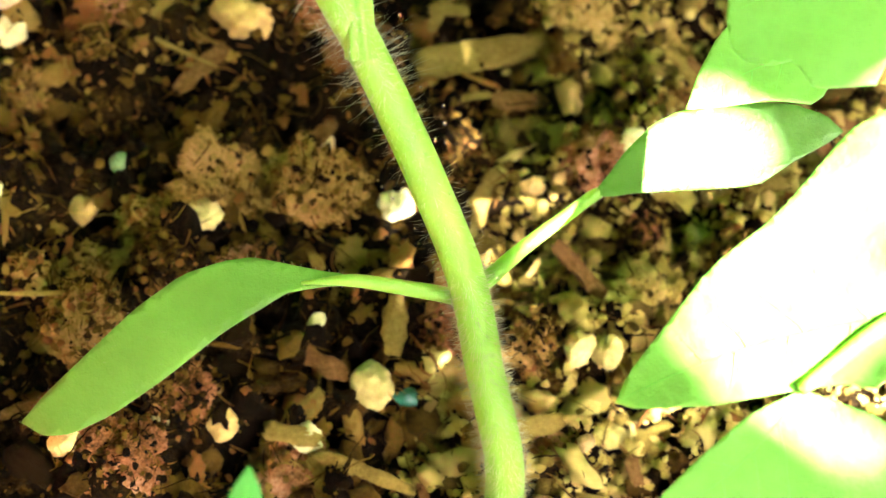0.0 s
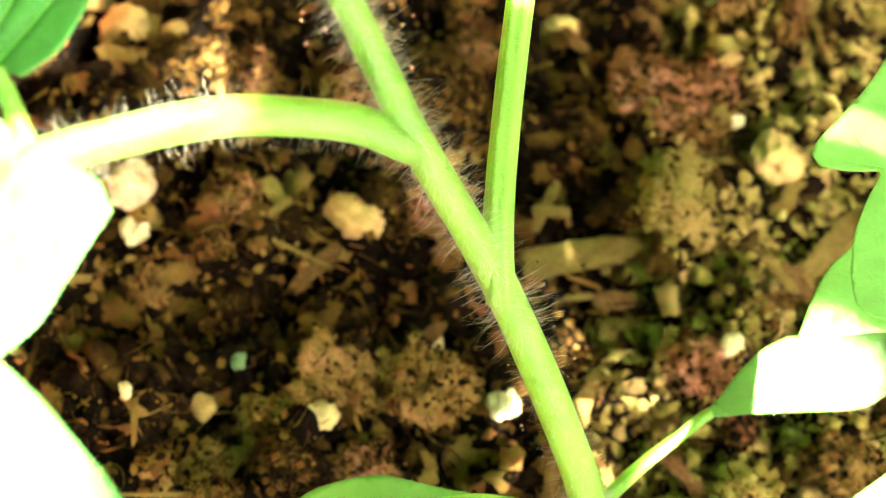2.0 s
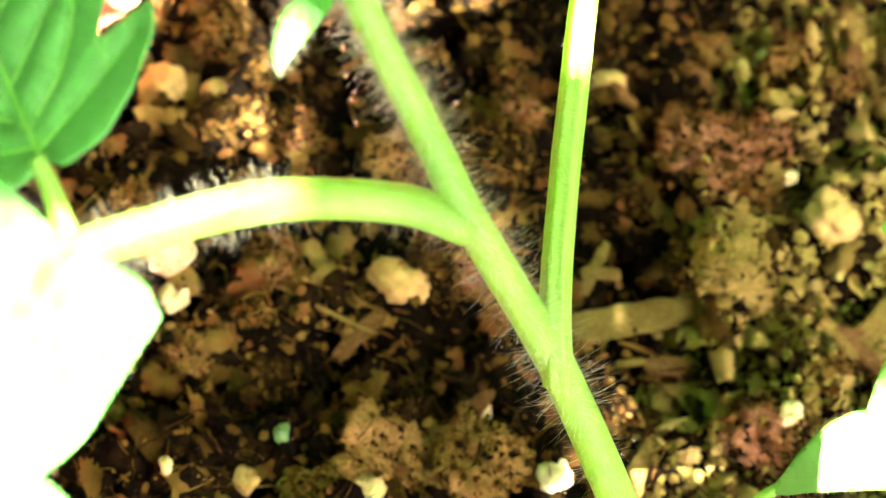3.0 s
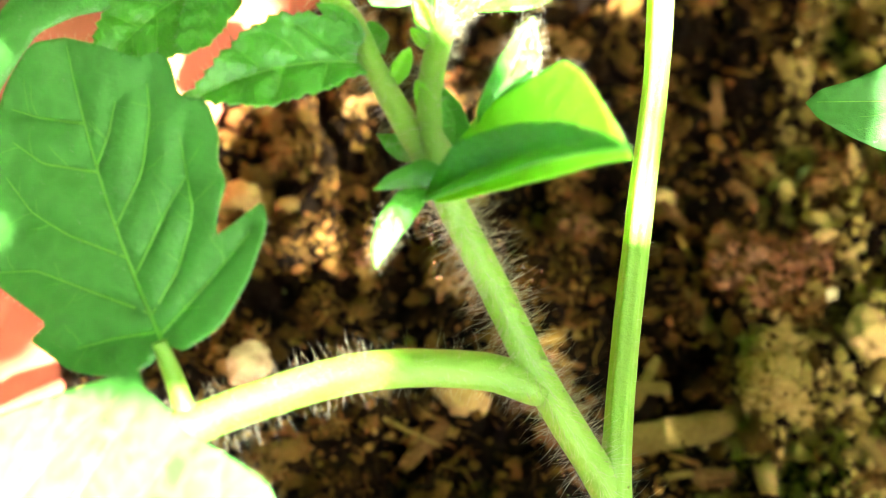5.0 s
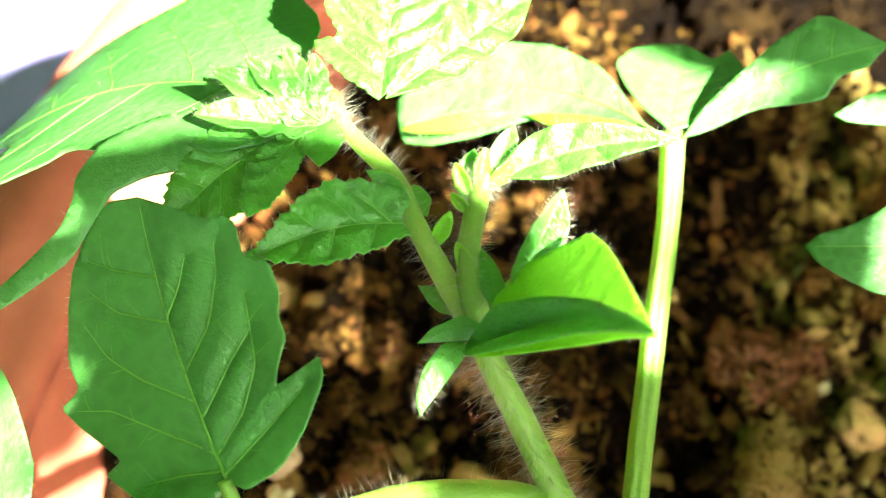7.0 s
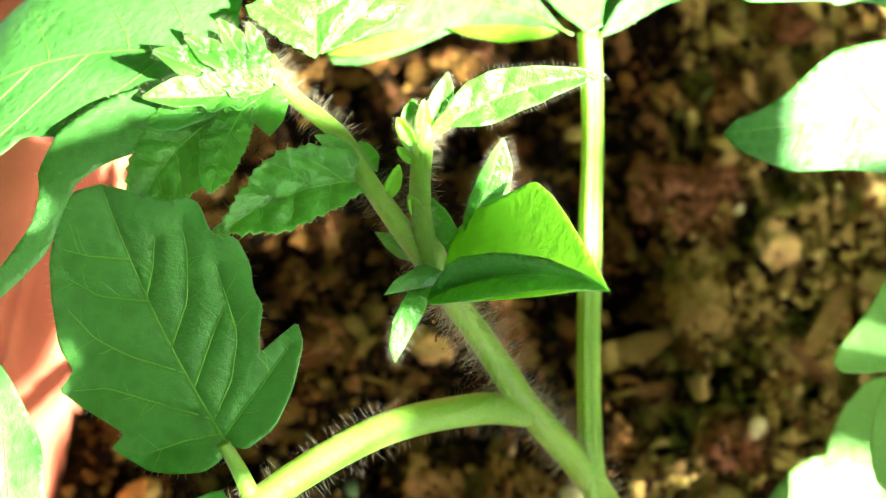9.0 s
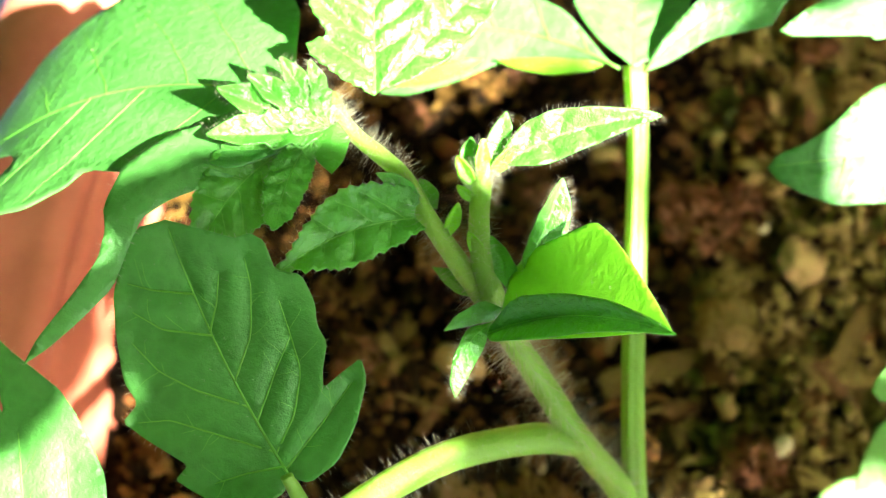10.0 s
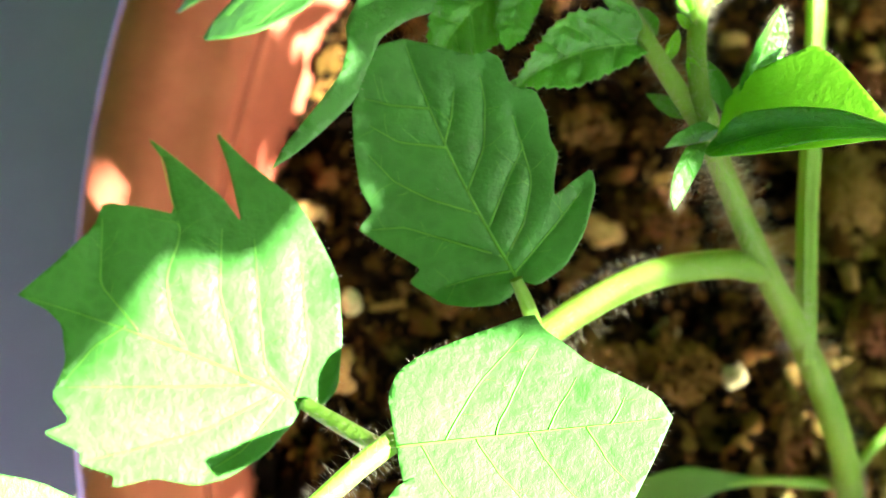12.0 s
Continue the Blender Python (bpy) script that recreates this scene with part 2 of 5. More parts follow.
def stalk_hairs(points, radii, number, longest, stretch=(0.0, 1.0), wide=(0.0005, 0.0010)):
    """Roots of hairs all round a stalk."""
    line = glide(points, 60)
    rows = []
    for _ in range(number):
        t = random.uniform(*stretch)
        i = min(int(t * 59), 58)
        c = line[i].lerp(line[i + 1], t * 59 - i)
        ahead = (line[i + 1] - line[i]).normalized()
        side = ahead.orthogonal().normalized()
        a = random.uniform(0, 2 * math.pi)
        out = side * math.cos(a) + ahead.cross(side) * math.sin(a)
        r = float(np.interp(t, np.linspace(0, 1, len(radii)), radii))
        way = (out + ahead * random.uniform(-0.35, 0.35)).normalized()
        short = random.random() < 0.55
        rows.append((c + out * r * 0.97, way, longest * (random.uniform(0.1, 0.3) if short else random.uniform(0.45, 1.0)), random.uniform(*wide)))
    return rows


def within(p, outline):
    """Whether a flat point lies inside an outline."""
    inside_it, j = False, len(outline) - 1
    for i, (x, y) in enumerate(outline):
        q = outline[j]
        if (y > p[1]) != (q[1] > p[1]) and p[0] < (q[0] - x) * (p[1] - y) / (q[1] - y) + x:
            inside_it = not inside_it
        j = i
    return inside_it


def rounded(points, teeth, depth, seed):
    """An open margin, its corners eased, with small teeth along it."""
    p = [Vector((*q, 0)) for q in points]
    out = [p[0]]
    for a, b in zip(p[:-1], p[1:]):
        out += [a.lerp(b, 0.14), a.lerp(b, 0.86)]
    out.append(p[-1])
    fine = []
    for a, b in zip(out[:-1], out[1:]):
        n = max(1, int((b - a).length / 0.022))
        fine += [a.lerp(b, k / n) for k in range(n)]
    fine.append(out[-1])
    if teeth:
        run = 0.0
        for i in range(1, len(fine) - 1):
            run += (fine[i] - fine[i - 1]).length
            away = (fine[i + 1] - fine[i - 1]).normalized()
            side = Vector((-away.y, away.x, 0)) * (1 if fine[i].y > 0 else -1)
            fine[i] = fine[i] + side * depth * ((run * teeth) % 1.0) + side * 0.006 * noise.noise(Vector((run * 14, seed, 0)))
    return [(q.x, q.y) for q in fine]


def vein_lines(outline, rib, veins, seed):
    """Side veins that leave the midrib by turns and arch towards the tip, with short branches, as flat lines."""
    rng = random.Random(int(seed * 1000))
    lines = []
    for i in range(veins):
        for sign in (1, -1):
            s = 0.04 + 0.78 * (i + 0.5 + 0.2 * sign + rng.uniform(-0.12, 0.12)) / veins
            slant, curl = rng.uniform(0.42, 0.6), rng.uniform(0.5, 1.1)
            line, d = [], 0.0
            while d < 0.9:
                q = (s + slant * d + curl * d * d + 0.012 * noise.noise(Vector((d * 12, i * 5 + sign, seed))), rib(s) + sign * d)
                if d > 0.04 and not within((q[0] + 0.03, q[1] + sign * 0.02), outline):
                    break
                line.append(q)
                d += 0.03
            if len(line) > 3:
                lines.append(line)
    return lines


def vein_branches(lines, outline, seed):
    """Fine branches that leave the side veins, as flat lines."""
    rng = random.Random(int(seed * 1000) + 5)
    out = []
    for line in lines:
        a, b = Vector((*line[0], 0)), Vector((*line[-1], 0))
        for k in range(max(2, int((b - a).length / 0.09))):
            t = rng.uniform(0.2, 0.9) * (len(line) - 1)
            i = int(t)
            c = Vector((*line[i], 0)).lerp(Vector((*line[i + 1], 0)), t - i)
            way = Vector((line[i + 1][0] - line[i][0], line[i + 1][1] - line[i][1], 0)).normalized()
            way = Euler((0, 0, rng.choice((-1, 1)) * rng.uniform(0.7, 1.2))).to_matrix() @ way
            branch = [(c.x, c.y)]
            for _ in range(rng.randint(3, 6)):
                c = c + way * 0.018
                way = Euler((0, 0, rng.uniform(-0.3, 0.3))).to_matrix() @ way
                if not within((c.x, c.y), outline):
                    break
                branch.append((c.x, c.y))
            if len(branch) > 2:
                out.append(branch)
    return out


def leaf(name, parent, material, base, tip, normal, left, right, bend, label="", fold=0.0, cup=0.0, arch=0.0, quilt=0.0, ripple=0.012, veins=0, edge_hairs=0, hair=0.05, vein_size=0.38, teeth=0, depth=0.02, grid=0.024, ribs=None):
    """A leaf blade on its chord from base to tip. left and right: the margin's proportions from base to tip, along and across the chord;
    bend: how far the midrib bows to the left; fold, cup and arch: how it is shaped out of its plane; quilt: the swelling between its veins;
    ribs: the side veins, where they are not left to the growth rule."""
    b, t = Vector(base), Vector(tip)
    size = (t - b).length
    u = (t - b).normalized()
    n = Vector(normal)
    n = (n - u * n.dot(u)).normalized()
    v = n.cross(u)
    seed = b.x * 7 + t.y * 3
    one = rounded([(0, 0), *left, (1, 0)], teeth, depth, seed)
    two = rounded([(0, 0), *right, (1, 0)], teeth, depth, seed + 9)
    outline = one + two[-2:0:-1]

    def rib(x):
        x = min(max(x, 0.0), 1.0)
        return bend * 4 * x * (1 - x)

    many = max(veins, 4)
    lines = [[tuple(q) for q in zip(*[np.interp(np.linspace(0, 1, 14), np.linspace(0, 1, len(line)), axis) for axis in zip(*line)])] for line in ribs] if ribs else vein_lines(outline, rib, many, seed)
    branches = vein_branches(lines, outline, seed) if veins else []
    starts = np.array([q for line in lines for q in line[:-1]] + [(x, rib(x)) for x in np.linspace(0, 0.93, 15)])
    ends = np.array([q for line in lines for q in line[1:]] + [(x + 0.067, rib(x + 0.067)) for x in np.linspace(0, 0.93, 15)])
    spans = ends - starts
    squares = np.maximum((spans ** 2).sum(1), 1e-9)

    def from_vein(x, y):
        q = np.array((x, y)) - starts
        k = np.clip((q * spans).sum(1) / squares, 0, 1)
        return float(np.sqrt(((q - spans * k[:, None]) ** 2).sum(1).min()))

    def place(x, y):
        d = y - rib(x)
        side = abs(d)
        lift = fold * side + cup * side * side + arch * 4 * min(max(x, 0), 1) * (1 - min(max(x, 0), 1))
        if quilt:
            lift += quilt * 0.03 * (min(1.0, from_vein(x, y) * many * 2.2) ** 0.6 - 0.6) / many * 4
        c = b + (u * x + v * y) * size
        lift += ripple * noise.noise(c * (2.6 / max(size, 0.6)) + Vector((7, 3, 1))) * (0.3 + 2.5 * side)
        return c + n * (lift * size)

    flat = [Vector(q) for q in outline]
    edges = [(i, (i + 1) % len(flat)) for i in range(len(flat))]
    low, high = min(q[1] for q in outline), max(q[1] for q in outline)
    start = len(flat)
    for i in range(29):
        flat.append(Vector((0.02 + 0.955 * i / 28, rib(0.02 + 0.955 * i / 28))))
    flat = flat[:start] + [q for q in flat[start:] if within(q, outline)]
    edges += [(i, i + 1) for i in range(start, len(flat) - 1)]
    if veins:
        for line in lines:
            nodes = [Vector(q) for q in line[1:] if within(q, outline)]
            edges += [(len(flat) + i, len(flat) + i + 1) for i in range(len(nodes) - 1)]
            flat += nodes
    x = min(q[0] for q in outline)
    while x < 1.08:
        y = low
        while y < high:
            q = (x + random.uniform(-0.3, 0.3) * grid, y + random.uniform(-0.3, 0.3) * grid)
            if within(q, outline) and abs(q[1] - rib(q[0])) > 0.6 * grid and (not veins or from_vein(*q) > 0.45 * grid):
                flat.append(Vector(q))
            y += grid
        x += grid
    places, _, faces, *_ = delaunay_2d_cdt(flat, edges, [], 1, 1e-5)
    ob = part(name, mesh_from(name, [place(q.x, q.y) * CM for q in places], [tuple(f) for f in faces]), material, parent, label)
    thick = ob.modifiers.new("thickness", "SOLIDIFY")
    thick.thickness = 0.00014
    thick.offset = -1
    if veins:
        r = 0.011 * size * vein_size
        pts = [place(s, rib(s)) + n * 0.003 for s in np.linspace(0, 0.97, 9)]
        part("midrib", tube("midrib", pts, [r * 1.4, r * 0.9, 0.25 * r], 30, 6), VEIN, ob, "pale green midrib")
        for line in lines:
            part("vein", tube("vein", [place(*q) + n * (0.001 + 0.3 * r) for q in line], [r * 0.95, r * 0.65, r * 0.3], 27, 5), VEIN, ob)
        fine = [tube("vein_net", [place(*q) + n * 0.002 for q in line], [r * 0.2, r * 0.1], 6, 4) for line in branches]
        at, co, quads = 0, [], []
        for data in fine:
            got = np.empty(len(data.vertices) * 3, np.float32)
            data.vertices.foreach_get("co", got)
            co.append(got.reshape(-1, 3))
            quads += [tuple(i + at for i in f.vertices) for f in data.polygons]
            at += len(data.vertices)
            bpy.data.meshes.remove(data)
        if fine:
            tagged(part("vein_net", mesh_from("vein_net", np.concatenate(co), quads), VEIN, ob, "fine net of pale veins"), kind="stuff")
    if edge_hairs:
        rows = []
        middle = place(0.5, rib(0.5))
        for _ in range(int(edge_hairs * 1.5)):
            i = random.randrange(len(outline) - 1)
            q = outline[i]
            c = place(*q)
            if random.random() < 0.75:
                along = (place(*outline[i + 1]) - c)
                out = along.cross(n).normalized() if along.length > 1e-7 else n
                if out.dot(c - middle) < 0:
                    out = -out
                way = (out + n * random.uniform(-0.3, 0.7) + u * random.uniform(-0.2, 0.5)).normalized()
            else:
                k = random.random()
                c = place(q[0] * k + 0.5 * (1 - k), q[1] * k + rib(0.5) * (1 - k))
                way = (n + u * random.uniform(-0.3, 0.6)).normalized()
            rows.append((c, way, hair * random.uniform(0.2, 1.3), random.uniform(0.0003, 0.0006)))
        tagged(part("hairs", hairs_mesh("hairs", rows), HAIR, ob, "fine pale leaf hairs"), kind="stuff")
    return ob


def stalk(name, parent, points, radii, label, hairs=0, longest=0.12, count=30, ridge=0.0, material=None, stretch=(0.0, 1.0)):
    ob = part(name, tube(name, points, radii, count, 40 if ridge else 18, ridge, 6, 0.05), material or STEM, parent, label)
    if hairs:
        rows = stalk_hairs(points, radii, hairs, longest, stretch)
        tagged(part("hairs", hairs_mesh("hairs", rows), HAIR, ob, "fine pale glistening hairs"), kind="stuff")
    return ob


def drops(parent, points, radii, number, reach, stretch):
    """Tiny clear drops held at the ends of the hairs of a stalk."""
    base, faces = blob_verts(2)
    verts, all_faces = [], []
    for root, way, length, width in stalk_hairs(points, radii, number, reach, stretch):
        at, r, c = len(verts), random.uniform(0.006, 0.013), root + way * max(length, reach * 0.4)
        verts += [(c + Vector(q) * r) * CM for q in base]
        all_faces += [tuple(i + at for i in f) for f in faces]
    tagged(part("dew", mesh_from("dew", verts, all_faces), WATER, parent, "tiny clear glistening droplets"), kind="stuff")


def thing(name, at, label, category, group=""):
    ob = new(name)
    ob.empty_display_size = 0.005
    return tagged(ob, label, category, group)


# ---- floor, pot and soil ----
bm = bmesh.new()
bmesh.ops.create_grid(bm, x_segments=40, y_segments=40, size=60.0)
bmesh.ops.translate(bm, vec=(0, 0, -0.26), verts=bm.verts)
floor = part("floor", bm, FLOOR, None)
tagged(floor, "grey painted floor under the planter", "floor", kind="structure")



def slab(name, lo, hi, label, category, material):
    """A plain slab with eased edges, from corner to corner in metres."""
    bm = bmesh.new()
    bmesh.ops.create_cube(bm, size=1.0)
    for q in bm.verts:
        q.co = Vector([(lo[i] + hi[i]) / 2 + q.co[i] * (hi[i] - lo[i]) for i in range(3)])
    bmesh.ops.bevel(bm, geom=bm.edges[:], offset=0.006, segments=2, affect="EDGES")
    data = bpy.data.meshes.new(name)
    bm.to_mesh(data)
    bm.free()
    data.materials.append(material)
    return tagged(new(name, data), label, category, kind="structure")


# Unseen walls, added to hold back skylight; their green tints the bounce light.
BOUNCE_WALL = plain_material("green_bounce_tint", (0.09, 0.19, 0.045), (0.13, 0.26, 0.065), 9, 0.9, 0.4, 0.002)
slab("bounce_wall_north", (-0.9, 0.75, -0.26), (2.6, 0.95, 1.5), "unseen green wall behind the planter, added to tint bounce light", "wall", BOUNCE_WALL)
slab("bounce_wall_west", (-0.9, -1.2, -0.26), (-0.7, 0.748, 1.5), "unseen green wall beside the planter, added to tint bounce light", "wall", BOUNCE_WALL)
slab("bounce_wall_south", (-0.698, -1.2, -0.26), (0.35, -1.0, 1.5), "unseen green wall before the planter, added to tint bounce light", "wall", BOUNCE_WALL)
# Overhang added out of view to cut skylight, open only towards the sun.
slab("ceiling", (-0.9, -1.2, 1.503), (0.79, 0.95, 1.65), "unseen green overhang added to block skylight above the planter", "ceiling", BOUNCE_WALL)

slab("ceiling", (0.793, -0.12, 1.503), (2.6, 0.95, 1.65), "unseen green overhang added to block skylight above the planter", "ceiling", BOUNCE_WALL)
slab("bounce_wall_east", (2.6, -1.2, -0.26), (2.8, 0.95, 1.5), "unseen green wall to the east, added to tint bounce light", "wall", BOUNCE_WALL)

POT_X, POT_Y, POT_R = 7.3, 2.5, 13.75
pot = thing("planter", (0, 0, 0), "round terracotta-coloured planter with a broad ribbed rim", "planter")


def lathe(name, profile, segments=220):
    verts, faces = [], []
    for k in range(segments):
        a = 2 * math.pi * k / segments
        for r, z in profile:
            lean = 1.2 * max(0.0, (r - 14.2) / 1.8)
            verts.append(((POT_X + r * math.cos(a)) * CM, (POT_Y + lean + r * math.sin(a)) * CM, z * CM))
    m = len(profile)
    for k in range(segments):
        q = (k + 1) % segments
        for j in range(m):
            i = (j + 1) % m
            faces.append((k * m + j, q * m + j, q * m + i, k * m + i))
    return mesh_from(name, verts, faces)


wall_profile = [(13.62, -2.0)] + [(13.62 + 0.05 * j + (0.06 if j % 2 else -0.03), -0.6 + 0.16 * j) for j in range(11)] + [(14.25, 1.15), (14.5, 1.12), (14.2, -1.0), (13.2, -14.0), (10.6, -26.0), (10.2, -25.6), (12.8, -13.5)]
part("pot_wall", lathe("pot_wall", wall_profile), TERRACOTTA, pot)
rim_profile = [(14.22, 1.17), (14.35, 1.32), (14.6, 1.38), (14.95, 1.36), (15.0, 1.42), (15.3, 1.44), (15.5, 1.38), (15.78, 1.26), (15.9, 1.0), (15.96, 0.6), (15.85, -0.8), (15.7, -2.2), (15.45, -2.3), (15.35, -2.2), (15.5, 0.6), (15.4, 0.9), (14.6, 1.0)]
part("pot_rim", lathe("pot_rim", rim_profile), TERRACOTTA, pot)


def lattice(x, y, seed):
    """Smooth random heights on a unit lattice, for arrays."""
    rng = np.random.RandomState(seed)
    table = rng.rand(256, 256)
    i, j = np.floor(x).astype(int), np.floor(y).astype(int)
    fx, fy = x - i, y - j
    fx, fy = fx * fx * (3 - 2 * fx), fy * fy * (3 - 2 * fy)
    g = lambda a, b: table[a % 256, b % 256]
    return (g(i, j) * (1 - fx) + g(i + 1, j) * fx) * (1 - fy) + (g(i, j + 1) * (1 - fx) + g(i + 1, j + 1) * fx) * fy - 0.5


def soil_height(x, y):
    """The height of the soil, in centimetres, for arrays of places in centimetres."""
    h = 0.50 * lattice(x * 0.8 + 11, y * 0.8 + 5, 3) + 0.66 * lattice(x * 2.1, y * 2.1 + 40, 4)
    h += 0.40 * np.abs(lattice(x * 4.3 + 8, y * 4.3, 5)) * 2 - 0.2 + 0.22 * lattice(x * 9, y * 9, 6) + 0.12 * lattice(x * 19, y * 19, 7)
    return h - 0.12


xs = np.concatenate([np.arange(-6.7, 4.6, 0.055), np.arange(4.7, 21.2, 0.4)])
ys = np.concatenate([np.arange(-11.5, -3.6, 0.4), np.arange(-3.5, 10.6, 0.055), np.arange(10.7, 16.4, 0.4)])
gx, gy = np.meshgrid(xs, ys, indexing="ij")
gz = soil_height(gx, gy)
keep = np.hypot(gx - POT_X, gy - POT_Y) < POT_R
nx, ny = gx.shape
ids = -np.ones(gx.shape, int)
ids[keep] = np.arange(keep.sum())
soil_verts = np.stack([gx[keep], gy[keep], gz[keep]], -1) * CM
quads = np.stack([ids[:-1, :-1], ids[1:, :-1], ids[1:, 1:], ids[:-1, 1:]], -1).reshape(-1, 4)
quads = quads[(quads >= 0).all(1)]
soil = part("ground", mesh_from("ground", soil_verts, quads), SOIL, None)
tagged(soil, "dark loose potting soil filling the planter", "soil", kind="structure")


def blob_verts(level=1):
    bm = bmesh.new()
    bmesh.ops.create_icosphere(bm, subdivisions=level, radius=1.0)
    v = np.array([tuple(q.co) for q in bm.verts])
    f = [tuple(q.index for q in face.verts) for face in bm.faces]
    bm.free()
    return v, f


def inside(x, y, margin=0.15):
    return math.hypot(x - POT_X, y - POT_Y) < POT_R - margin


def jagged(level, seed, rough):
    """A rough grain of unit size."""
    base, faces = blob_verts(level)
    off = Vector((seed * 3.1, seed * 1.7, 5))
    v = [Vector(q) * (1 + rough * (noise.noise(Vector(q) * 1.3 + off) + 0.7 * noise.noise(Vector(q) * 3.2 + off) + 0.5 * noise.noise(Vector(q) * 7.5 + off))) for q in base]
    return np.array([tuple(q) for q in v]), np.array(faces)


def scatter(name, number, sizes, material, label, seed, stretch=(0.7, 1.4), area=(-6.6, 4.0, -3.2, 9.8), level=2, flat=0.8, rough=0.55, lift=0.3):
    """Many small rough grains lying on the soil, joined."""
    rng = np.random.RandomState(seed)
    kinds = [jagged(level, seed + k, rough) for k in range(14)]
    x, y = rng.uniform(area[0], area[1], number * 2), rng.uniform(area[2], area[3], number * 2)
    ok = np.hypot(x - POT_X, y - POT_Y) < POT_R - 0.15
    x, y = x[ok][:number], y[ok][:number]
    z = soil_height(x, y)
    allv, allf, at = [], [], 0
    for k in range(len(x)):
        base, faces = kinds[k % 14]
        r = sizes[0] + (sizes[1] - sizes[0]) * rng.rand() ** 2.2
        turn = np.array(Euler((rng.uniform(-0.8, 0.8), rng.uniform(-0.8, 0.8), rng.uniform(0, 6.28))).to_matrix())
        v = base * (r * rng.uniform(*stretch), r * rng.uniform(0.6, 1.1), r * flat)
        allv.append(v @ turn.T + (x[k], y[k], z[k] + r * lift))
        allf.append(faces + at)
        at += len(base)
    ob = part(name, mesh_from(name, np.concatenate(allv) * CM, np.concatenate(allf)), material, None)
    return tagged(ob, label, "soil crumbs", kind="stuff")


scatter("soil_crumbs", 9000, (0.012, 0.06), CRUMB, "loose brown crumbs of potting soil", 21, level=1, rough=0.5, area=(-6.6, 0.6, -3.2, 9.8))
# Paler crumbs only at x > 0, where the soil should look brighter lit.
scatter("soil_crumbs", 26000, (0.016, 0.075), LIT_CRUMB, "loose tan crumbs of potting soil, paler for the brighter side", 26, level=1, rough=0.5, area=(0.0, 4.6, -3.2, 9.8))
scatter("soil_grains", 1300, (0.05, 0.14), CRUMB, "rough brown grains of potting soil", 24, level=2, rough=0.8, stretch=(0.7, 2.0), area=(-6.6, 0.6, -3.2, 9.8))
scatter("soil_grains", 1300, (0.05, 0.14), LIT_CRUMB, "rough tan grains of potting soil, paler for the brighter side", 27, level=2, rough=0.8, stretch=(0.7, 2.2), area=(0.0, 4.6, -3.2, 9.8))
scatter("soil_lumps", 200, (0.09, 0.2), CRUMB, "rough brown lumps of potting soil", 22, level=4, rough=1.1, lift=0.1)
scatter("bark_bits", 1500, (0.015, 0.045), CRUMB, "slivers of shredded bark on the soil", 23, stretch=(3.0, 7.0), flat=0.5, level=1, lift=1.5)
scatter("bark_bits", 700, (0.015, 0.045), LIT_CRUMB, "slivers of tan bark on the soil, paler for the brighter side", 28, stretch=(3.0, 7.0), flat=0.5, level=1, lift=1.5, area=(0.0, 4.6, -3.2, 9.8))


def fibres(name, number, seed, label):
    """Thin curling fibres tangled in the top of the soil, joined."""
    rng = np.random.RandomState(seed)
    x, y = rng.uniform(-6.5, 3.9, number), rng.uniform(-3.0, 9.4, number)
    ok = np.hypot(x - POT_X, y - POT_Y) < POT_R - 0.3
    x, y = x[ok], y[ok]
    z = soil_height(x, y) + rng.uniform(-0.05, 0.15, len(x))
    steps, sides = 7, 4
    heading = rng.uniform(0, 6.28, len(x))
    climb = rng.uniform(-0.35, 0.35, len(x))
    length, radius = 0.07 + 0.38 * rng.rand(len(x)) ** 2.0, 0.003 + 0.010 * rng.rand(len(x)) ** 2.0
    turn = rng.normal(0, 0.16, len(x))
    at = np.stack([x, y, z], -1)
    rings = []
    for k in range(steps):
        way = np.stack([np.cos(heading), np.sin(heading), climb], -1)
        side = np.stack([-np.sin(heading), np.cos(heading), 0 * heading], -1)
        r = radius * (1.0 - 0.7 * abs(2 * k / (steps - 1) - 1) ** 2)
        for b in range(sides):
            q = b * math.pi / 2
            rings.append(at + side * (r * math.cos(q))[:, None] + np.array([0, 0, 1.0]) * (r * math.sin(q))[:, None])
        at = at + way * (length / (steps - 1))[:, None]
        heading = heading + turn + rng.normal(0, 0.22, len(x))
        climb = climb * 0.8 + rng.normal(0, 0.15, len(x))
    pts = np.stack(rings, 1).reshape(-1, 3)
    one = []
    for k in range(steps - 1):
        for b in range(sides):
            one.append((k * sides + b, k * sides + (b + 1) % sides, (k + 1) * sides + (b + 1) % sides, (k + 1) * sides + b))
    one += [(3, 2, 1, 0), tuple(range((steps - 1) * sides, steps * sides))]
    faces = (np.array(one)[None] + (np.arange(len(x)) * steps * sides)[:, None, None]).reshape(-1, 4)
    ob = part(name, mesh_from(name, pts * CM, faces), CRUMB, None)
    return tagged(ob, label, "fibres", kind="stuff")


fibres("root_fibres", 9000, 31, "thin brown root fibres in the soil")


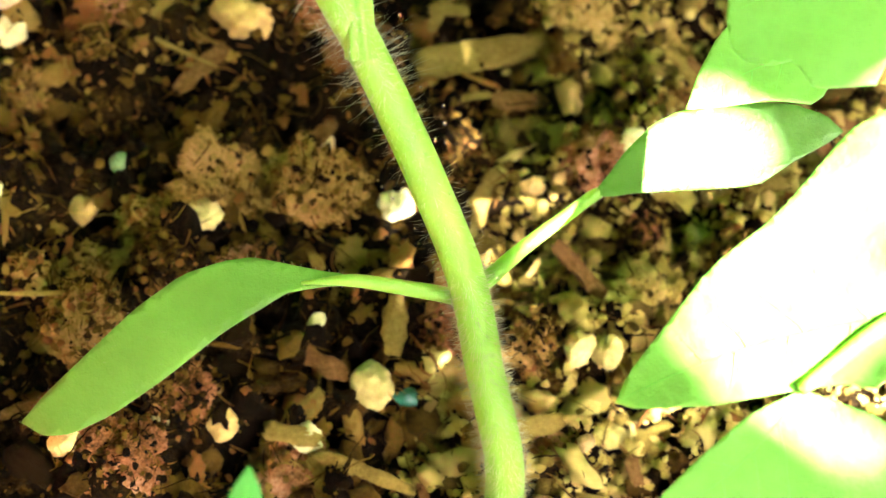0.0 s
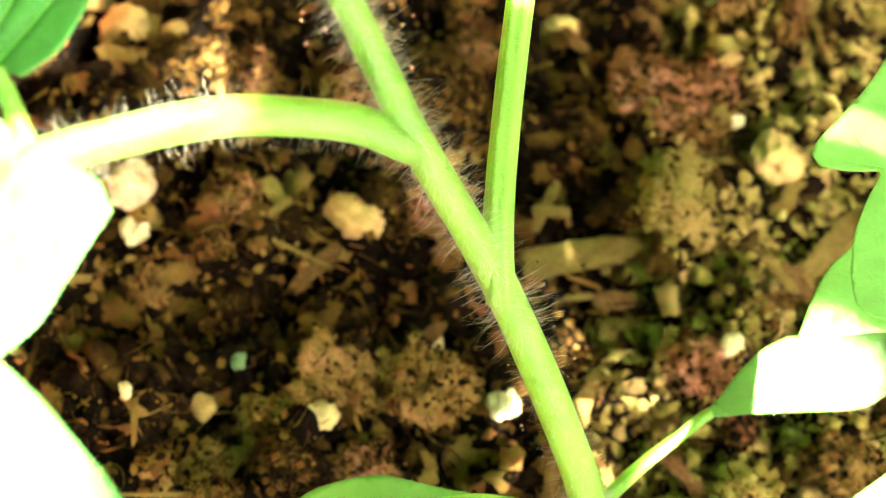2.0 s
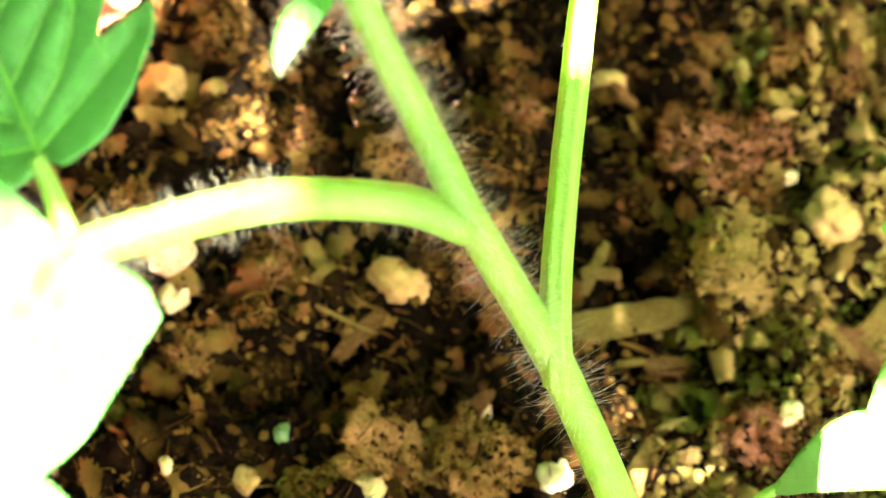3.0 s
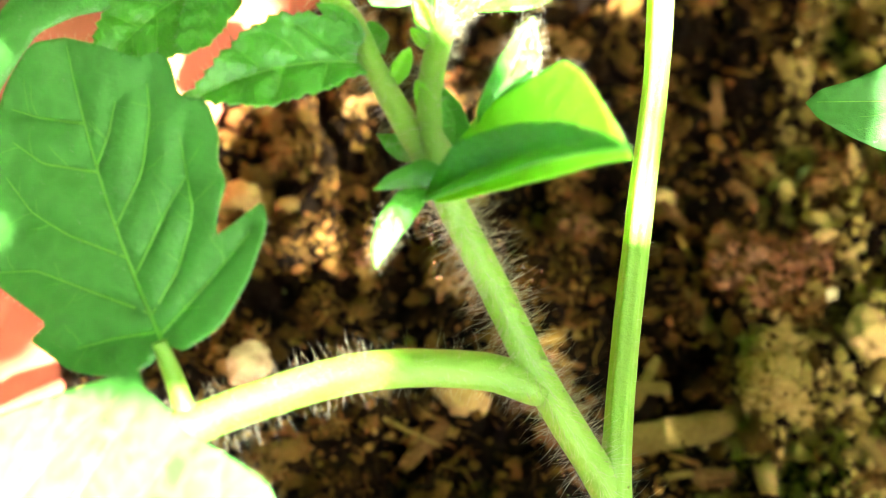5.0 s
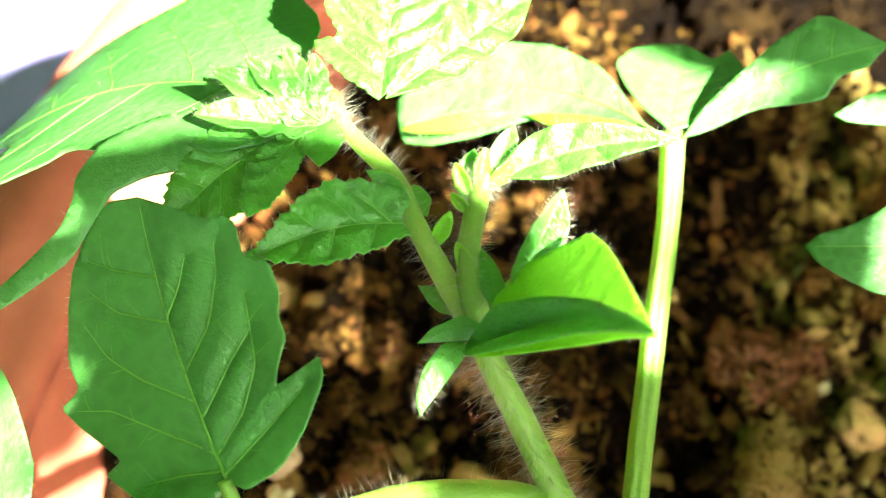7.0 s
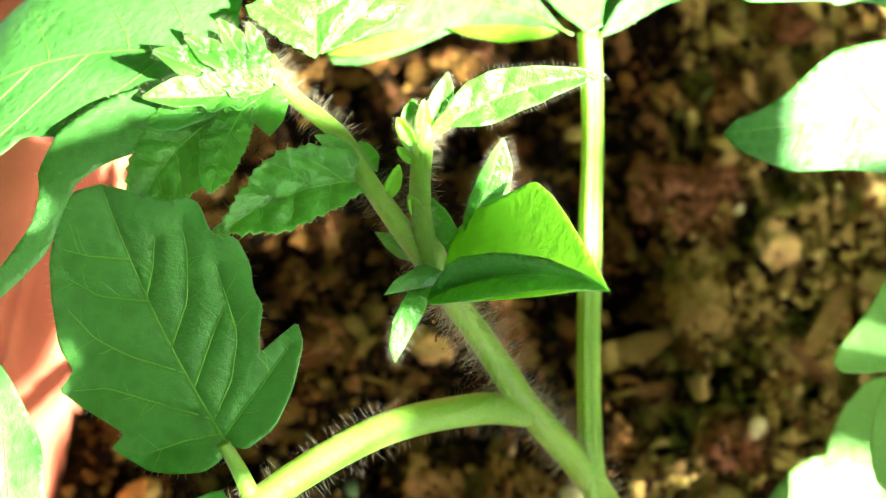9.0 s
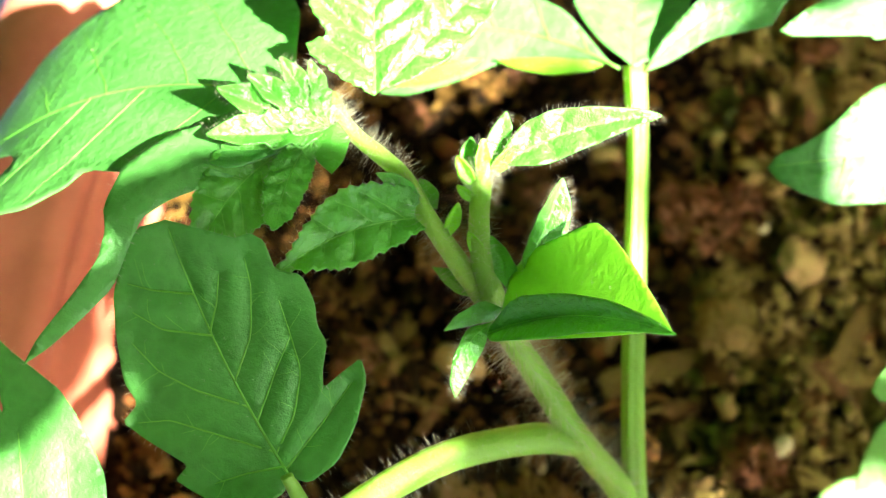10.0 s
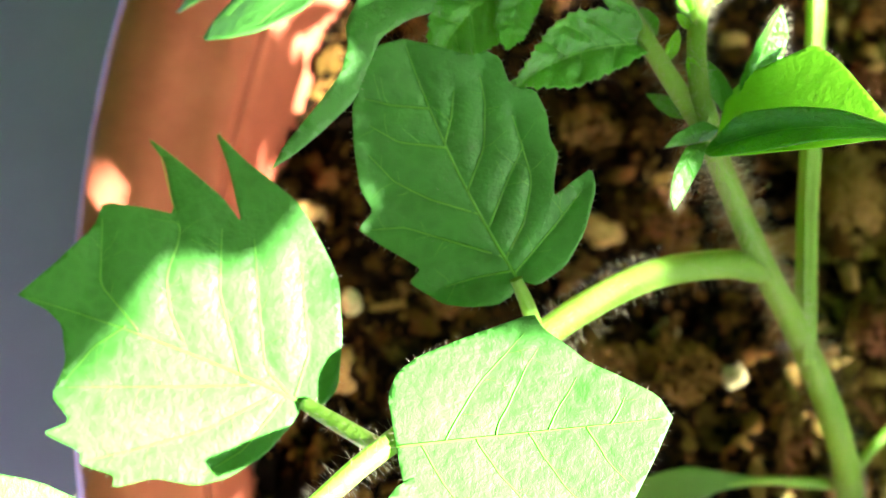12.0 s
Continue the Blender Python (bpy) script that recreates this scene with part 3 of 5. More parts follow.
def pebble(x, y, size, colour, label, seed, flat=0.75):
    rng = random.Random(seed)
    base, faces = blob_verts(4)
    off = Vector((rng.uniform(0, 50), rng.uniform(0, 50), rng.uniform(0, 50)))
    out = []
    for v in base:
        d = Vector(v)
        k = 1 + 0.34 * noise.noise(d * 1.0 + off) + 0.17 * noise.noise(d * 2.3 + off) + 0.09 * noise.noise(d * 5 + off) + 0.07 * noise.noise(d * 11 + off) + 0.04 * noise.noise(d * 23 + off)
        out.append(d * k)
    turn = Euler((rng.uniform(-0.4, 0.4), rng.uniform(-0.4, 0.4), rng.uniform(0, 6.28))).to_matrix()
    z = float(soil_height(np.array([x]), np.array([y]))[0])
    r = size / 2
    scale = Vector((r * rng.uniform(0.95, 1.2), r * rng.uniform(0.8, 1.0), r * flat))
    co = [(turn @ Vector((q.x * scale.x, q.y * scale.y, q.z * scale.z)) + Vector((x, y, z + 0.05 + r * 0.3))) * CM for q in out]
    ob = part("pebble", mesh_from("pebble", co, faces), STONES[colour], None)
    return tagged(ob, label, "pebble", "pebbles in the soil")


LABELS = {"tan": "tan rounded pebble half sunk in potting soil", "cream": "cream lumpy perlite pebble on potting soil", "pale": "pale brown crumbly pebble on potting soil",
          "white": "small white perlite grain on dark soil", "pink": "pinkish white pebble on dark soil", "yellow": "yellowish crumbly grain in the soil",
          "green": "greenish dull grain among soil fibres", "teal": "round teal fertiliser grain beside a pebble"}
for k, (x, y, size, colour) in enumerate([
    (-2.5, 2.7, 0.50, "tan"), (-1.5, 1.7, 0.36, "pink"), (-0.4, -0.5, 0.36, "cream"), (-0.1, -0.5, 0.19, "teal"), (1.2, 0.2, 0.30, "cream"), (1.45, 0.25, 0.30, "cream"),
    (0.5, 1.9, 0.26, "tan"), (-2.2, 0.6, 0.30, "cream"), (2.1, 1.8, 0.30, "pale"), (-1.9, -0.8, 0.56, "pale"), (-2.0, -1.2, 0.28, "white"), (-0.8, -1.1, 0.28, "white"),
    (-2.6, -1.7, 0.36, "cream"), (-1.5, -1.1, 0.28, "tan"), (-1.0, -0.1, 0.14, "white"), (-3.9, 0.2, 0.12, "white"), (-4.5, 2.0, 0.31, "white"), (-2.9, 0.6, 0.22, "yellow"),
    (-3.1, 0.9, 0.16, "green"), (0.6, -0.6, 0.19, "pale")]):
    pebble(x, y, size, colour, LABELS[colour], 100 + k)
for k, (x, y, size, colour) in enumerate([
    (1.4, -0.7, 0.16, "pale"), (-4.6, 2.3, 0.45, "pink"), (-5.4, 4.3, 0.52, "tan"), (-4.9, 4.3, 0.23, "tan"), (-4.4, 4.5, 0.13, "white"), (-4.0, 4.2, 0.13, "white"),
    (-4.6, 3.4, 0.10, "white"), (1.45, 4.8, 0.60, "tan"), (0.9, 5.25, 0.26, "white"), (0.5, 6.7, 0.31, "white"), (-1.1, 5.8, 0.42, "tan"), (1.25, 2.3, 0.21, "white"),
    (-5.3, 0.4, 0.57, "tan"), (-5.3, 1.2, 0.29, "white"), (-5.9, 1.7, 0.29, "white"), (-6.0, 2.2, 0.44, "tan"), (-0.65, 1.3, 0.30, "white"), (-3.3, 0.5, 0.26, "tan")]):
    pebble(x, y, size, colour, LABELS[colour], 200 + k)


def clod(x, y, size, seed, tone="brown", level=5):
    rng = random.Random(seed)
    base, faces = blob_verts(level)
    off = Vector((rng.uniform(0, 50), rng.uniform(0, 50), 3))
    z = float(soil_height(np.array([x]), np.array([y]))[0])
    co = []
    for v in base:
        d = Vector(v)
        k = 1 + 0.45 * noise.noise(d * 1.2 + off) + 0.35 * noise.noise(d * 3.1 + off) + 0.24 * noise.noise(d * 7 + off) + 0.16 * noise.noise(d * 15 + off) + 0.10 * noise.noise(d * 31 + off)
        co.append((Vector((d.x * k, d.y * k * 0.9, d.z * k * 0.75)) * size / 2 + Vector((x, y, z + 0.1))) * CM)
    ob = part("soil_clod", mesh_from("soil_clod", co, faces), CLODS[tone], None)
    verts, quads = [], []
    for _ in range(int(420 * size)):
        c = co[rng.randrange(len(co))] / CM
        out = (c - Vector((x, y, z + 0.1))).normalized()
        way = (Vector((rng.uniform(-1, 1), rng.uniform(-1, 1), rng.uniform(-1, 1))) + out * 0.4).normalized()
        side = way.orthogonal().normalized()
        reach, r, at = rng.uniform(0.06, 0.26), rng.uniform(0.004, 0.011), len(verts)
        bow = out * rng.uniform(-0.02, 0.06)
        for t in (-0.5, -0.17, 0.17, 0.5):
            for q in range(4):
                a = q * math.pi / 2
                verts.append((c + way * reach * t + bow * (1 - 4 * t * t) + (side * math.cos(a) + way.cross(side) * math.sin(a)) * r * (1.1 - abs(t) * 1.4)) * CM)
        for m in range(3):
            for q in range(4):
                quads.append((at + 4 * m + q, at + 4 * m + (q + 1) % 4, at + 4 * m + 4 + (q + 1) % 4, at + 4 * m + 4 + q))
    grain, grain_faces = blob_verts(1)
    for _ in range(int(520 * size)):
        c = co[rng.randrange(len(co))] / CM
        at, r = len(verts), rng.uniform(0.012, 0.045)
        off = Vector((rng.uniform(0, 50), 0, 0))
        verts += [(c + Vector(q) * r * (1 + 0.7 * noise.noise(Vector(q) * 1.5 + off))) * CM for q in grain]
        quads += [tuple(i + at for i in f) for f in grain_faces]
    tagged(part("matting", mesh_from("matting", verts, quads), LIT_CRUMB if tone == "olive" else CRUMB, ob, "matted " + tone + " fibres"), kind="stuff")
    return tagged(ob, "rough fibrous clod of " + tone + " soil", "soil clod", "soil clods")


for k, (x, y, size, tone) in enumerate([
    (-2.2, 1.05, 0.95, "brown"), (-1.35, 1.15, 0.75, "brown"), (-0.8, -1.35, 0.7, "reddish"), (-2.2, -1.7, 0.7, "reddish"), (-3.4, 1.6, 0.6, "dark"), (1.1, 2.2, 0.7, "reddish"),
    (-1.7, 0.3, 0.5, "reddish"), (0.0, 5.0, 0.8, "reddish"), (-2.0, 4.2, 0.7, "dark"), (2.2, 3.4, 0.7, "olive")]):
    clod(x, y, size, 300 + k, tone)
pick = random.Random(77)
for k in range(78):
    x, y = pick.uniform(-5.2, 3.4), pick.uniform(-2.2, 7.6)
    # Mostly olive clods on the right, their pale colour standing for more daylight.
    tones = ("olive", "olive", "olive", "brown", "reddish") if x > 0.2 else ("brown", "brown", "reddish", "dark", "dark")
    if inside(x, y, 0.5):
        clod(x, y, pick.uniform(0.28, 0.66), 330 + k, pick.choice(tones), 4)


def chip(x1, y1, x2, y2, width, seed, name="wood_chip", label="weathered brown wood chip on the soil", category="wood chip", material=None):
    """A splintered flat chip of bark."""
    rng = random.Random(seed)
    a, b = Vector((x1, y1, 0)), Vector((x2, y2, 0))
    mid = (a + b) / 2
    z = float(soil_height(np.array([mid.x]), np.array([mid.y]))[0]) + 0.20
    u = (b - a).normalized()
    length = (b - a).length
    v = Vector((-u.y, u.x, rng.uniform(-0.3, 0.3))).normalized()
    n = u.cross(v)
    verts, faces = [], []
    steps, sides = 22, 14
    frays = [rng.uniform(-0.14, 0.14) for _ in range(sides)]
    for k in range(steps):
        t = k / (steps - 1) - 0.5
        w = width / 2 * (1 - 0.35 * abs(2 * t) ** 6) * (1 + 0.4 * noise.noise(Vector((t * 4, seed, 0))))
        for j in range(sides):
            q = 2 * math.pi * j / sides
            c, d = math.cos(q), math.sin(q)
            g = 1 + 0.22 * noise.noise(Vector((t * 3, j * 1.7, seed))) + 0.12 * noise.noise(Vector((t * 16, j * 2.3, seed)))
            across, high = math.copysign(abs(c) ** 0.6, c) * w * g, math.copysign(abs(d) ** 0.6, d) * w * 0.34 * g
            along = length * t * (1 + frays[j] * abs(2 * t) ** 3)
            verts.append((Vector((mid.x, mid.y, z)) + u * along + v * across + n * (high + 0.10 * length * (0.25 - t * t) * math.sin(seed))) * CM)
    for k in range(steps - 1):
        for j in range(sides):
            faces.append((k * sides + j, k * sides + (j + 1) % sides, (k + 1) * sides + (j + 1) % sides, (k + 1) * sides + j))
    faces += [tuple(reversed(range(sides))), tuple(range((steps - 1) * sides, steps * sides))]
    return tagged(part(name, mesh_from(name, verts, faces), material or BARK, None), label, category, category + "s in the soil")


for k, (x1, y1, x2, y2, w) in enumerate([
    (-0.8, 2.8, 0.3, 3.4, 0.34), (0.1, 1.9, 0.1, 1.3, 0.12), (-0.9, -0.9, -0.8, -0.65, 0.14), (-0.4, 0.2, -0.3, -0.3, 0.2), (0.6, 2.7, 0.0, 2.4, 0.13), (-0.6, 4.7, 0.0, 4.1, 0.2),
    (1.2, 7.2, 1.8, 6.0, 0.25), (1.8, 3.3, 2.4, 4.5, 0.26), (-0.8, 3.2, -0.7, 3.8, 0.12), (0.0, 1.5, 0.2, 2.0, 0.13), (-3.4, -0.1, -2.8, 0.2, 0.22), (-0.2, 8.0, 0.2, 7.5, 0.2)]):
    chip(x1, y1, x2, y2, w, 400 + k)
for k in range(46):
    x, y, a, reach = pick.uniform(-0.9, 3.2) if k % 3 else pick.uniform(-5.0, 0.0), pick.uniform(-1.6, 7.6), pick.uniform(0, math.pi), pick.uniform(0.12, 0.42)
    red = k % 2 == 0
    if inside(x, y, 0.6):
        chip(x - reach * math.cos(a), y - reach * math.sin(a), x + reach * math.cos(a), y + reach * math.sin(a), pick.uniform(0.07, 0.2), 500 + k,
             label="splintered pinkish bark chip on the soil" if red else "weathered brown wood chip on the soil", material=RED_BARK if red else BARK)
for k, (x1, y1, x2, y2) in enumerate([(-3.5, 2.3, -2.6, 2.1), (-3.6, -0.7, -2.7, -0.4), (0.6, -0.3, 1.0, -0.2), (-2.85, -0.15, -2.75, 0.35)]):
    chip(x1, y1, x2, y2, 0.05, 450 + k, "twig", "thin dry tan twig lying on soil", "twig")

# ---- the seedling ----
plant = thing("tomato_seedling", (0, 0, 0), "hairy green tomato seedling growing in potting soil", "seedling")
STEM_LINE = [(0.97, -1.3, -0.6), (0.80, -1.08, 0.5), (0.45, -0.68, 1.25), (0.12, -0.28, 1.95), (-0.43, 0.05, 2.9), (-1.03, 0.42, 3.7), (-1.73, 0.62, 4.73), (-2.22, 0.88, 5.4), (-2.58, 1.0, 6.0), (-2.74, 1.12, 6.25)]
stalk("stem", plant, STEM_LINE, [0.165, 0.155, 0.145, 0.135, 0.118, 0.102, 0.095], "thick pale green hairy stem", 3600, 0.17, 70)
rows = stalk_hairs(STEM_LINE, [0.165, 0.155, 0.145, 0.135, 0.118, 0.102, 0.095], 2400, 0.32, (0.5, 1.0), (0.0007, 0.0014))
tagged(part("hairs", hairs_mesh("hairs", rows), HAIR, bpy.data.objects["stem"], "long pale hairs"), kind="stuff")
rows = stalk_hairs(STEM_LINE, [0.165, 0.155, 0.145, 0.135, 0.118, 0.102, 0.095], 5500, 0.12, (0.03, 0.34), (0.0007, 0.0014))
tagged(part("hairs", hairs_mesh("hairs", rows), HAIR, bpy.data.objects["stem"], "dense short pale fuzz"), kind="stuff")
drops(bpy.data.objects["stem"], STEM_LINE, [0.155, 0.145, 0.118, 0.095], 170, 0.26, (0.3, 1.0))
stalk("growing_tip", plant, [(-2.70, 1.08, 6.2), (-2.9, 1.45, 6.45), (-2.97, 1.9, 6.52), (-2.95, 2.1, 6.6)], [0.11, 0.085, 0.08, 0.055], "pale green growing tip", 1500, 0.15)
stalk("petiole", plant, [(-2.75, 1.1, 6.2), (-3.1, 1.4, 6.35), (-3.35, 1.62, 6.48), (-3.6, 1.95, 6.45), (-4.04, 2.24, 6.45), (-4.25, 2.5, 6.5)], [0.09, 0.085, 0.075, 0.07, 0.06, 0.04], "pale hairy leaf stalk", 2000, 0.18)
stalk("petiole", plant, [(-1.75, 0.58, 4.72), (-2.16, 0.46, 4.99), (-2.85, 0.11, 5.23), (-3.43, -0.4, 5.42), (-3.87, -0.92, 5.62), (-4.4, -1.5, 5.75), (-4.9, -2.05, 5.85), (-5.3, -2.6, 6.0)], [0.12, 0.13, 0.13, 0.125, 0.12, 0.10, 0.09, 0.08], "thick arching hairy leaf stalk", 1500, 0.2)
stalk("petiole", plant, [(-0.92, 0.25, 3.6), (-1.10, 0.7, 4.0), (-1.25, 1.45, 4.31), (-1.40, 2.36, 4.67), (-1.54, 3.3, 4.97), (-1.69, 4.0, 5.2)], [0.10, 0.10, 0.095, 0.095, 0.09, 0.10], "straight ridged leaf stalk", 900, 0.05, 40, 0.08)
stalk("petiolule", plant, [(-3.75, -0.75, 5.55), (-3.92, -0.55, 5.75), (-4.05, -0.42, 5.89)], [0.07, 0.06, 0.05], "short leaf stalk", 120, 0.1)
stalk("petiolule", plant, [(-4.85, -2.0, 5.85), (-5.2, -1.75, 5.4), (-5.5, -1.53, 5.02)], [0.075, 0.07, 0.06], "short leaf stalk", 160, 0.1)
stalk("petiolule", plant, [(0.3, -0.37, 1.6), (0.09, -0.34, 1.67), (-0.37, -0.41, 1.735), (-0.70, -0.465, 1.75), (-1.05, -0.56, 1.69)], [0.072, 0.065, 0.055, 0.048, 0.012], "slim seed leaf stalk", 500, 0.03)
stalk("petiolule", plant, [(0.2, -0.25, 1.66), (0.32, -0.08, 1.69), (0.51, 0.22, 1.715), (0.75, 0.54, 1.74), (0.93, 0.78, 1.76), (1.12, 0.95, 1.78)], [0.07, 0.065, 0.057, 0.052, 0.05, 0.015], "slim seed leaf stalk", 400, 0.03)

leaf("leaflet", plant, LEAF, (-4.03, -0.43, 5.89), (-5.32, 1.27, 6.33), (-0.26, -0.42, 0.87),
     [(-0.04, 0.04), (-0.05, 0.11), (-0.01, 0.21), (0.04, 0.29), (0.115, 0.34), (0.17, 0.375), (0.195, 0.31), (0.27, 0.36), (0.355, 0.42), (0.435, 0.465), (0.47, 0.38), (0.56, 0.39), (0.70, 0.35), (0.86, 0.28), (0.93, 0.22), (1.02, 0.10)],
     [(-0.05, -0.06), (-0.03, -0.185), (0.05, -0.30), (0.18, -0.41), (0.25, -0.425), (0.237, -0.34), (0.218, -0.258), (0.273, -0.282), (0.35, -0.34), (0.42, -0.335), (0.50, -0.365), (0.60, -0.365), (0.655, -0.288), (0.764, -0.30), (0.81, -0.265), (0.82, -0.205), (0.90, -0.12)], 0.03, "shaded dark green leaflet with toothed edge", cup=0.05, quilt=1.1, veins=5, edge_hairs=620, vein_size=0.46, grid=0.017,
     ribs=[[(0.03, 0.0), (0.06, -0.07), (0.12, -0.205), (0.19, -0.35)], [(0.09, 0.01), (0.19, -0.12), (0.31, -0.207), (0.435, -0.228), (0.56, -0.244)], [(0.22, 0.02), (0.35, -0.125), (0.43, -0.225)],
           [(0.38, 0.028), (0.50, -0.10), (0.65, -0.175), (0.745, -0.20)], [(0.577, 0.03), (0.655, -0.037), (0.74, -0.088)], [(0.104, 0.015), (0.25, 0.178), (0.365, 0.305), (0.41, 0.42)],
           [(0.28, 0.024), (0.42, 0.175), (0.535, 0.265), (0.67, 0.31)], [(0.56, 0.03), (0.66, 0.185), (0.765, 0.257)], [(0.72, 0.026), (0.80, 0.154), (0.864, 0.229)], [(0.042, 0.008), (0.077, 0.135), (0.096, 0.257)]])
leaf("leaflet", plant, LEAF, (-4.76, -2.00, 6.01), (-2.86, -1.61, 6.83), (-0.36, -0.19, 0.91),
     [(-0.02, 0.19), (0.02, 0.27), (0.10, 0.32), (0.28, 0.37), (0.54, 0.43), (0.57, 0.37), (0.65, 0.30), (0.72, 0.23), (0.84, 0.16), (0.96, 0.08)],
     [(0.02, -0.14), (0.06, -0.33), (0.28, -0.46), (0.59, -0.43), (0.83, -0.28), (0.93, -0.13)], 0.00, "broad sunlit pale green leaflet", cup=-0.10, quilt=0.3, veins=4, edge_hairs=260)
leaf("leaflet", plant, LEAF, (-4.9, -3.3, 5.8), (-2.1, -3.1, 6.55), (-0.36, -0.19, 0.91),
     [(0.03, 0.22), (0.12, 0.36), (0.3, 0.40), (0.5, 0.36), (0.7, 0.26), (0.9, 0.1)], [(0.05, -0.1), (0.2, -0.2), (0.45, -0.24), (0.7, -0.2), (0.9, -0.1)], 0.0, "broad sunlit pale green leaflet", cup=-0.1, veins=4)
leaf("leaflet", plant, LEAF, (-5.53, -1.52, 5.00), (-8.12, -0.93, 4.52), (-0.25, -0.35, 0.90),
     [(0.01, 0.07), (0.06, 0.19), (0.15, 0.30), (0.24, 0.36), (0.37, 0.38), (0.49, 0.46), (0.50, 0.42), (0.62, 0.43), (0.63, 0.39), (0.77, 0.38), (0.69, 0.31), (0.78, 0.26), (0.77, 0.14), (0.82, 0.04), (0.89, 0.01)],
     [(-0.06, -0.01), (-0.09, -0.08), (-0.05, -0.23), (0.02, -0.39), (0.08, -0.45), (0.18, -0.54), (0.24, -0.58), (0.33, -0.61), (0.43, -0.64), (0.56, -0.70), (0.47, -0.60), (0.37, -0.45), (0.46, -0.51), (0.60, -0.56), (0.77, -0.61), (0.68, -0.55), (0.59, -0.41), (0.68, -0.40), (0.83, -0.37), (0.83, -0.29), (0.91, -0.14)], -0.02, "large toothed leaflet, half shaded", cup=-0.06, quilt=0.6, vein_size=0.36, veins=5, edge_hairs=300, grid=0.02,
     ribs=[[(0.03, 0.0), (0.15, -0.06), (0.24, -0.245), (0.32, -0.42)], [(0.217, -0.016), (0.368, -0.229), (0.432, -0.42)], [(0.416, -0.036), (0.50, -0.12), (0.55, -0.22), (0.55, -0.36), (0.70, -0.56)], [(0.578, -0.03), (0.749, -0.124), (0.815, -0.32)],
           [(0.165, 0.0), (0.36, 0.077), (0.61, 0.168), (0.75, 0.22)], [(0.088, 0.0), (0.263, 0.182), (0.476, 0.331), (0.60, 0.41)], [(0.622, -0.03), (0.70, 0.067), (0.755, 0.2)], [(0.03, -0.01), (0.034, -0.151), (0.153, -0.40)], [(0.058, 0.0), (0.132, 0.2), (0.23, 0.32)]])
leaf("leaflet", plant, LEAF, (-4.49, 2.53, 6.28), (-7.45, 2.19, 4.28), (-0.56, 0.31, 0.77),
     [(-0.01, 0.17), (0.08, 0.24), (0.18, 0.22), (0.28, 0.26), (0.44, 0.22), (0.48, 0.27), (0.58, 0.31), (0.68, 0.30), (0.78, 0.26), (0.77, 0.18), (0.72, 0.10), (0.76, 0.06)],
     [(0.04, -0.11), (0.08, -0.32), (0.26, -0.52), (0.49, -0.53), (0.63, -0.44), (0.75, -0.41), (0.86, -0.33), (0.94, -0.17)], -0.05, "large pale sunlit leaflet over the rim", arch=0.10, quilt=0.14, vein_size=0.15, veins=4, edge_hairs=100)
leaf("leaflet", plant, LEAF, (-4.48, 2.08, 6.38), (-6.14, 0.05, 5.99), (-0.06, -0.15, 0.99),
     [(0.11, -0.00), (0.27, -0.05), (0.38, -0.09), (0.48, -0.10), (0.56, -0.06), (0.67, 0.00), (0.81, 0.01), (0.92, 0.01)],
     [(0.05, -0.17), (0.25, -0.25), (0.42, -0.26), (0.54, -0.20), (0.58, -0.14), (0.65, -0.09), (0.77, -0.06), (0.93, -0.03)], -0.15, "drooping long pointed leaflet", fold=-0.15, arch=0.05, veins=0, edge_hairs=260)
leaf("leaflet", plant, YOUNG, (-4.18, 2.20, 6.49), (-5.01, 1.14, 6.27), (-0.02, -0.19, 0.98),
     [(0.14, 0.05), (0.39, 0.05), (0.59, 0.13), (0.76, 0.13), (0.89, 0.09)],
     [(0.10, -0.27), (0.32, -0.36), (0.60, -0.33), (0.86, -0.21), (0.97, -0.10)], -0.12, "crinkled dark green young leaflet", quilt=1.9, teeth=14, ripple=0.05, depth=0.03, veins=5, edge_hairs=260)
leaf("leaflet", plant, YOUNG, (-4.34, 2.07, 6.55), (-4.47, 1.28, 6.51), (-0.06, -0.04, 1.00),
     [(0.18, 0.11), (0.48, 0.14), (0.79, 0.11)],
     [(0.05, -0.15), (0.36, -0.24), (0.67, -0.23), (0.93, -0.11)], -0.05, "small crinkled young leaflet", fold=-0.2, quilt=1.9, teeth=14, ripple=0.05, depth=0.03, veins=3, edge_hairs=200)
leaf("leaflet", plant, YOUNG, (-4.15, 2.25, 6.54), (-4.12, 1.78, 6.59), (-0.13, 0.10, 0.99),
     [(0.26, 0.23), (0.69, 0.17)],
     [(0.30, -0.38), (0.72, -0.30)], -0.08, "small pale young leaflet", fold=-0.2, edge_hairs=60)
FINGER = [(0.10, 0.08), (0.26, 0.17), (0.33, 0.12), (0.48, 0.17), (0.55, 0.11), (0.72, 0.13), (0.86, 0.07)]
for tip, up in (((-5.12, 2.30, 6.66), (0.05, -0.3, 0.95)), ((-4.90, 2.43, 6.72), (0.1, -0.36, 0.93)), ((-4.68, 2.62, 6.74), (0.2, -0.36, 0.91)), ((-5.12, 1.92, 6.60), (0.0, -0.2, 0.98)), ((-4.45, 2.66, 6.70), (0.3, -0.3, 0.9))):
    leaf("leaflet", plant, YOUNG, (-4.20, 2.20, 6.52), tip, up, FINGER, [(x, -y) for x, y in FINGER], 0.02, "narrow crinkled sunlit young leaflet", fold=0.25, quilt=2.2, ripple=0.06, veins=4, edge_hairs=220, hair=0.06)
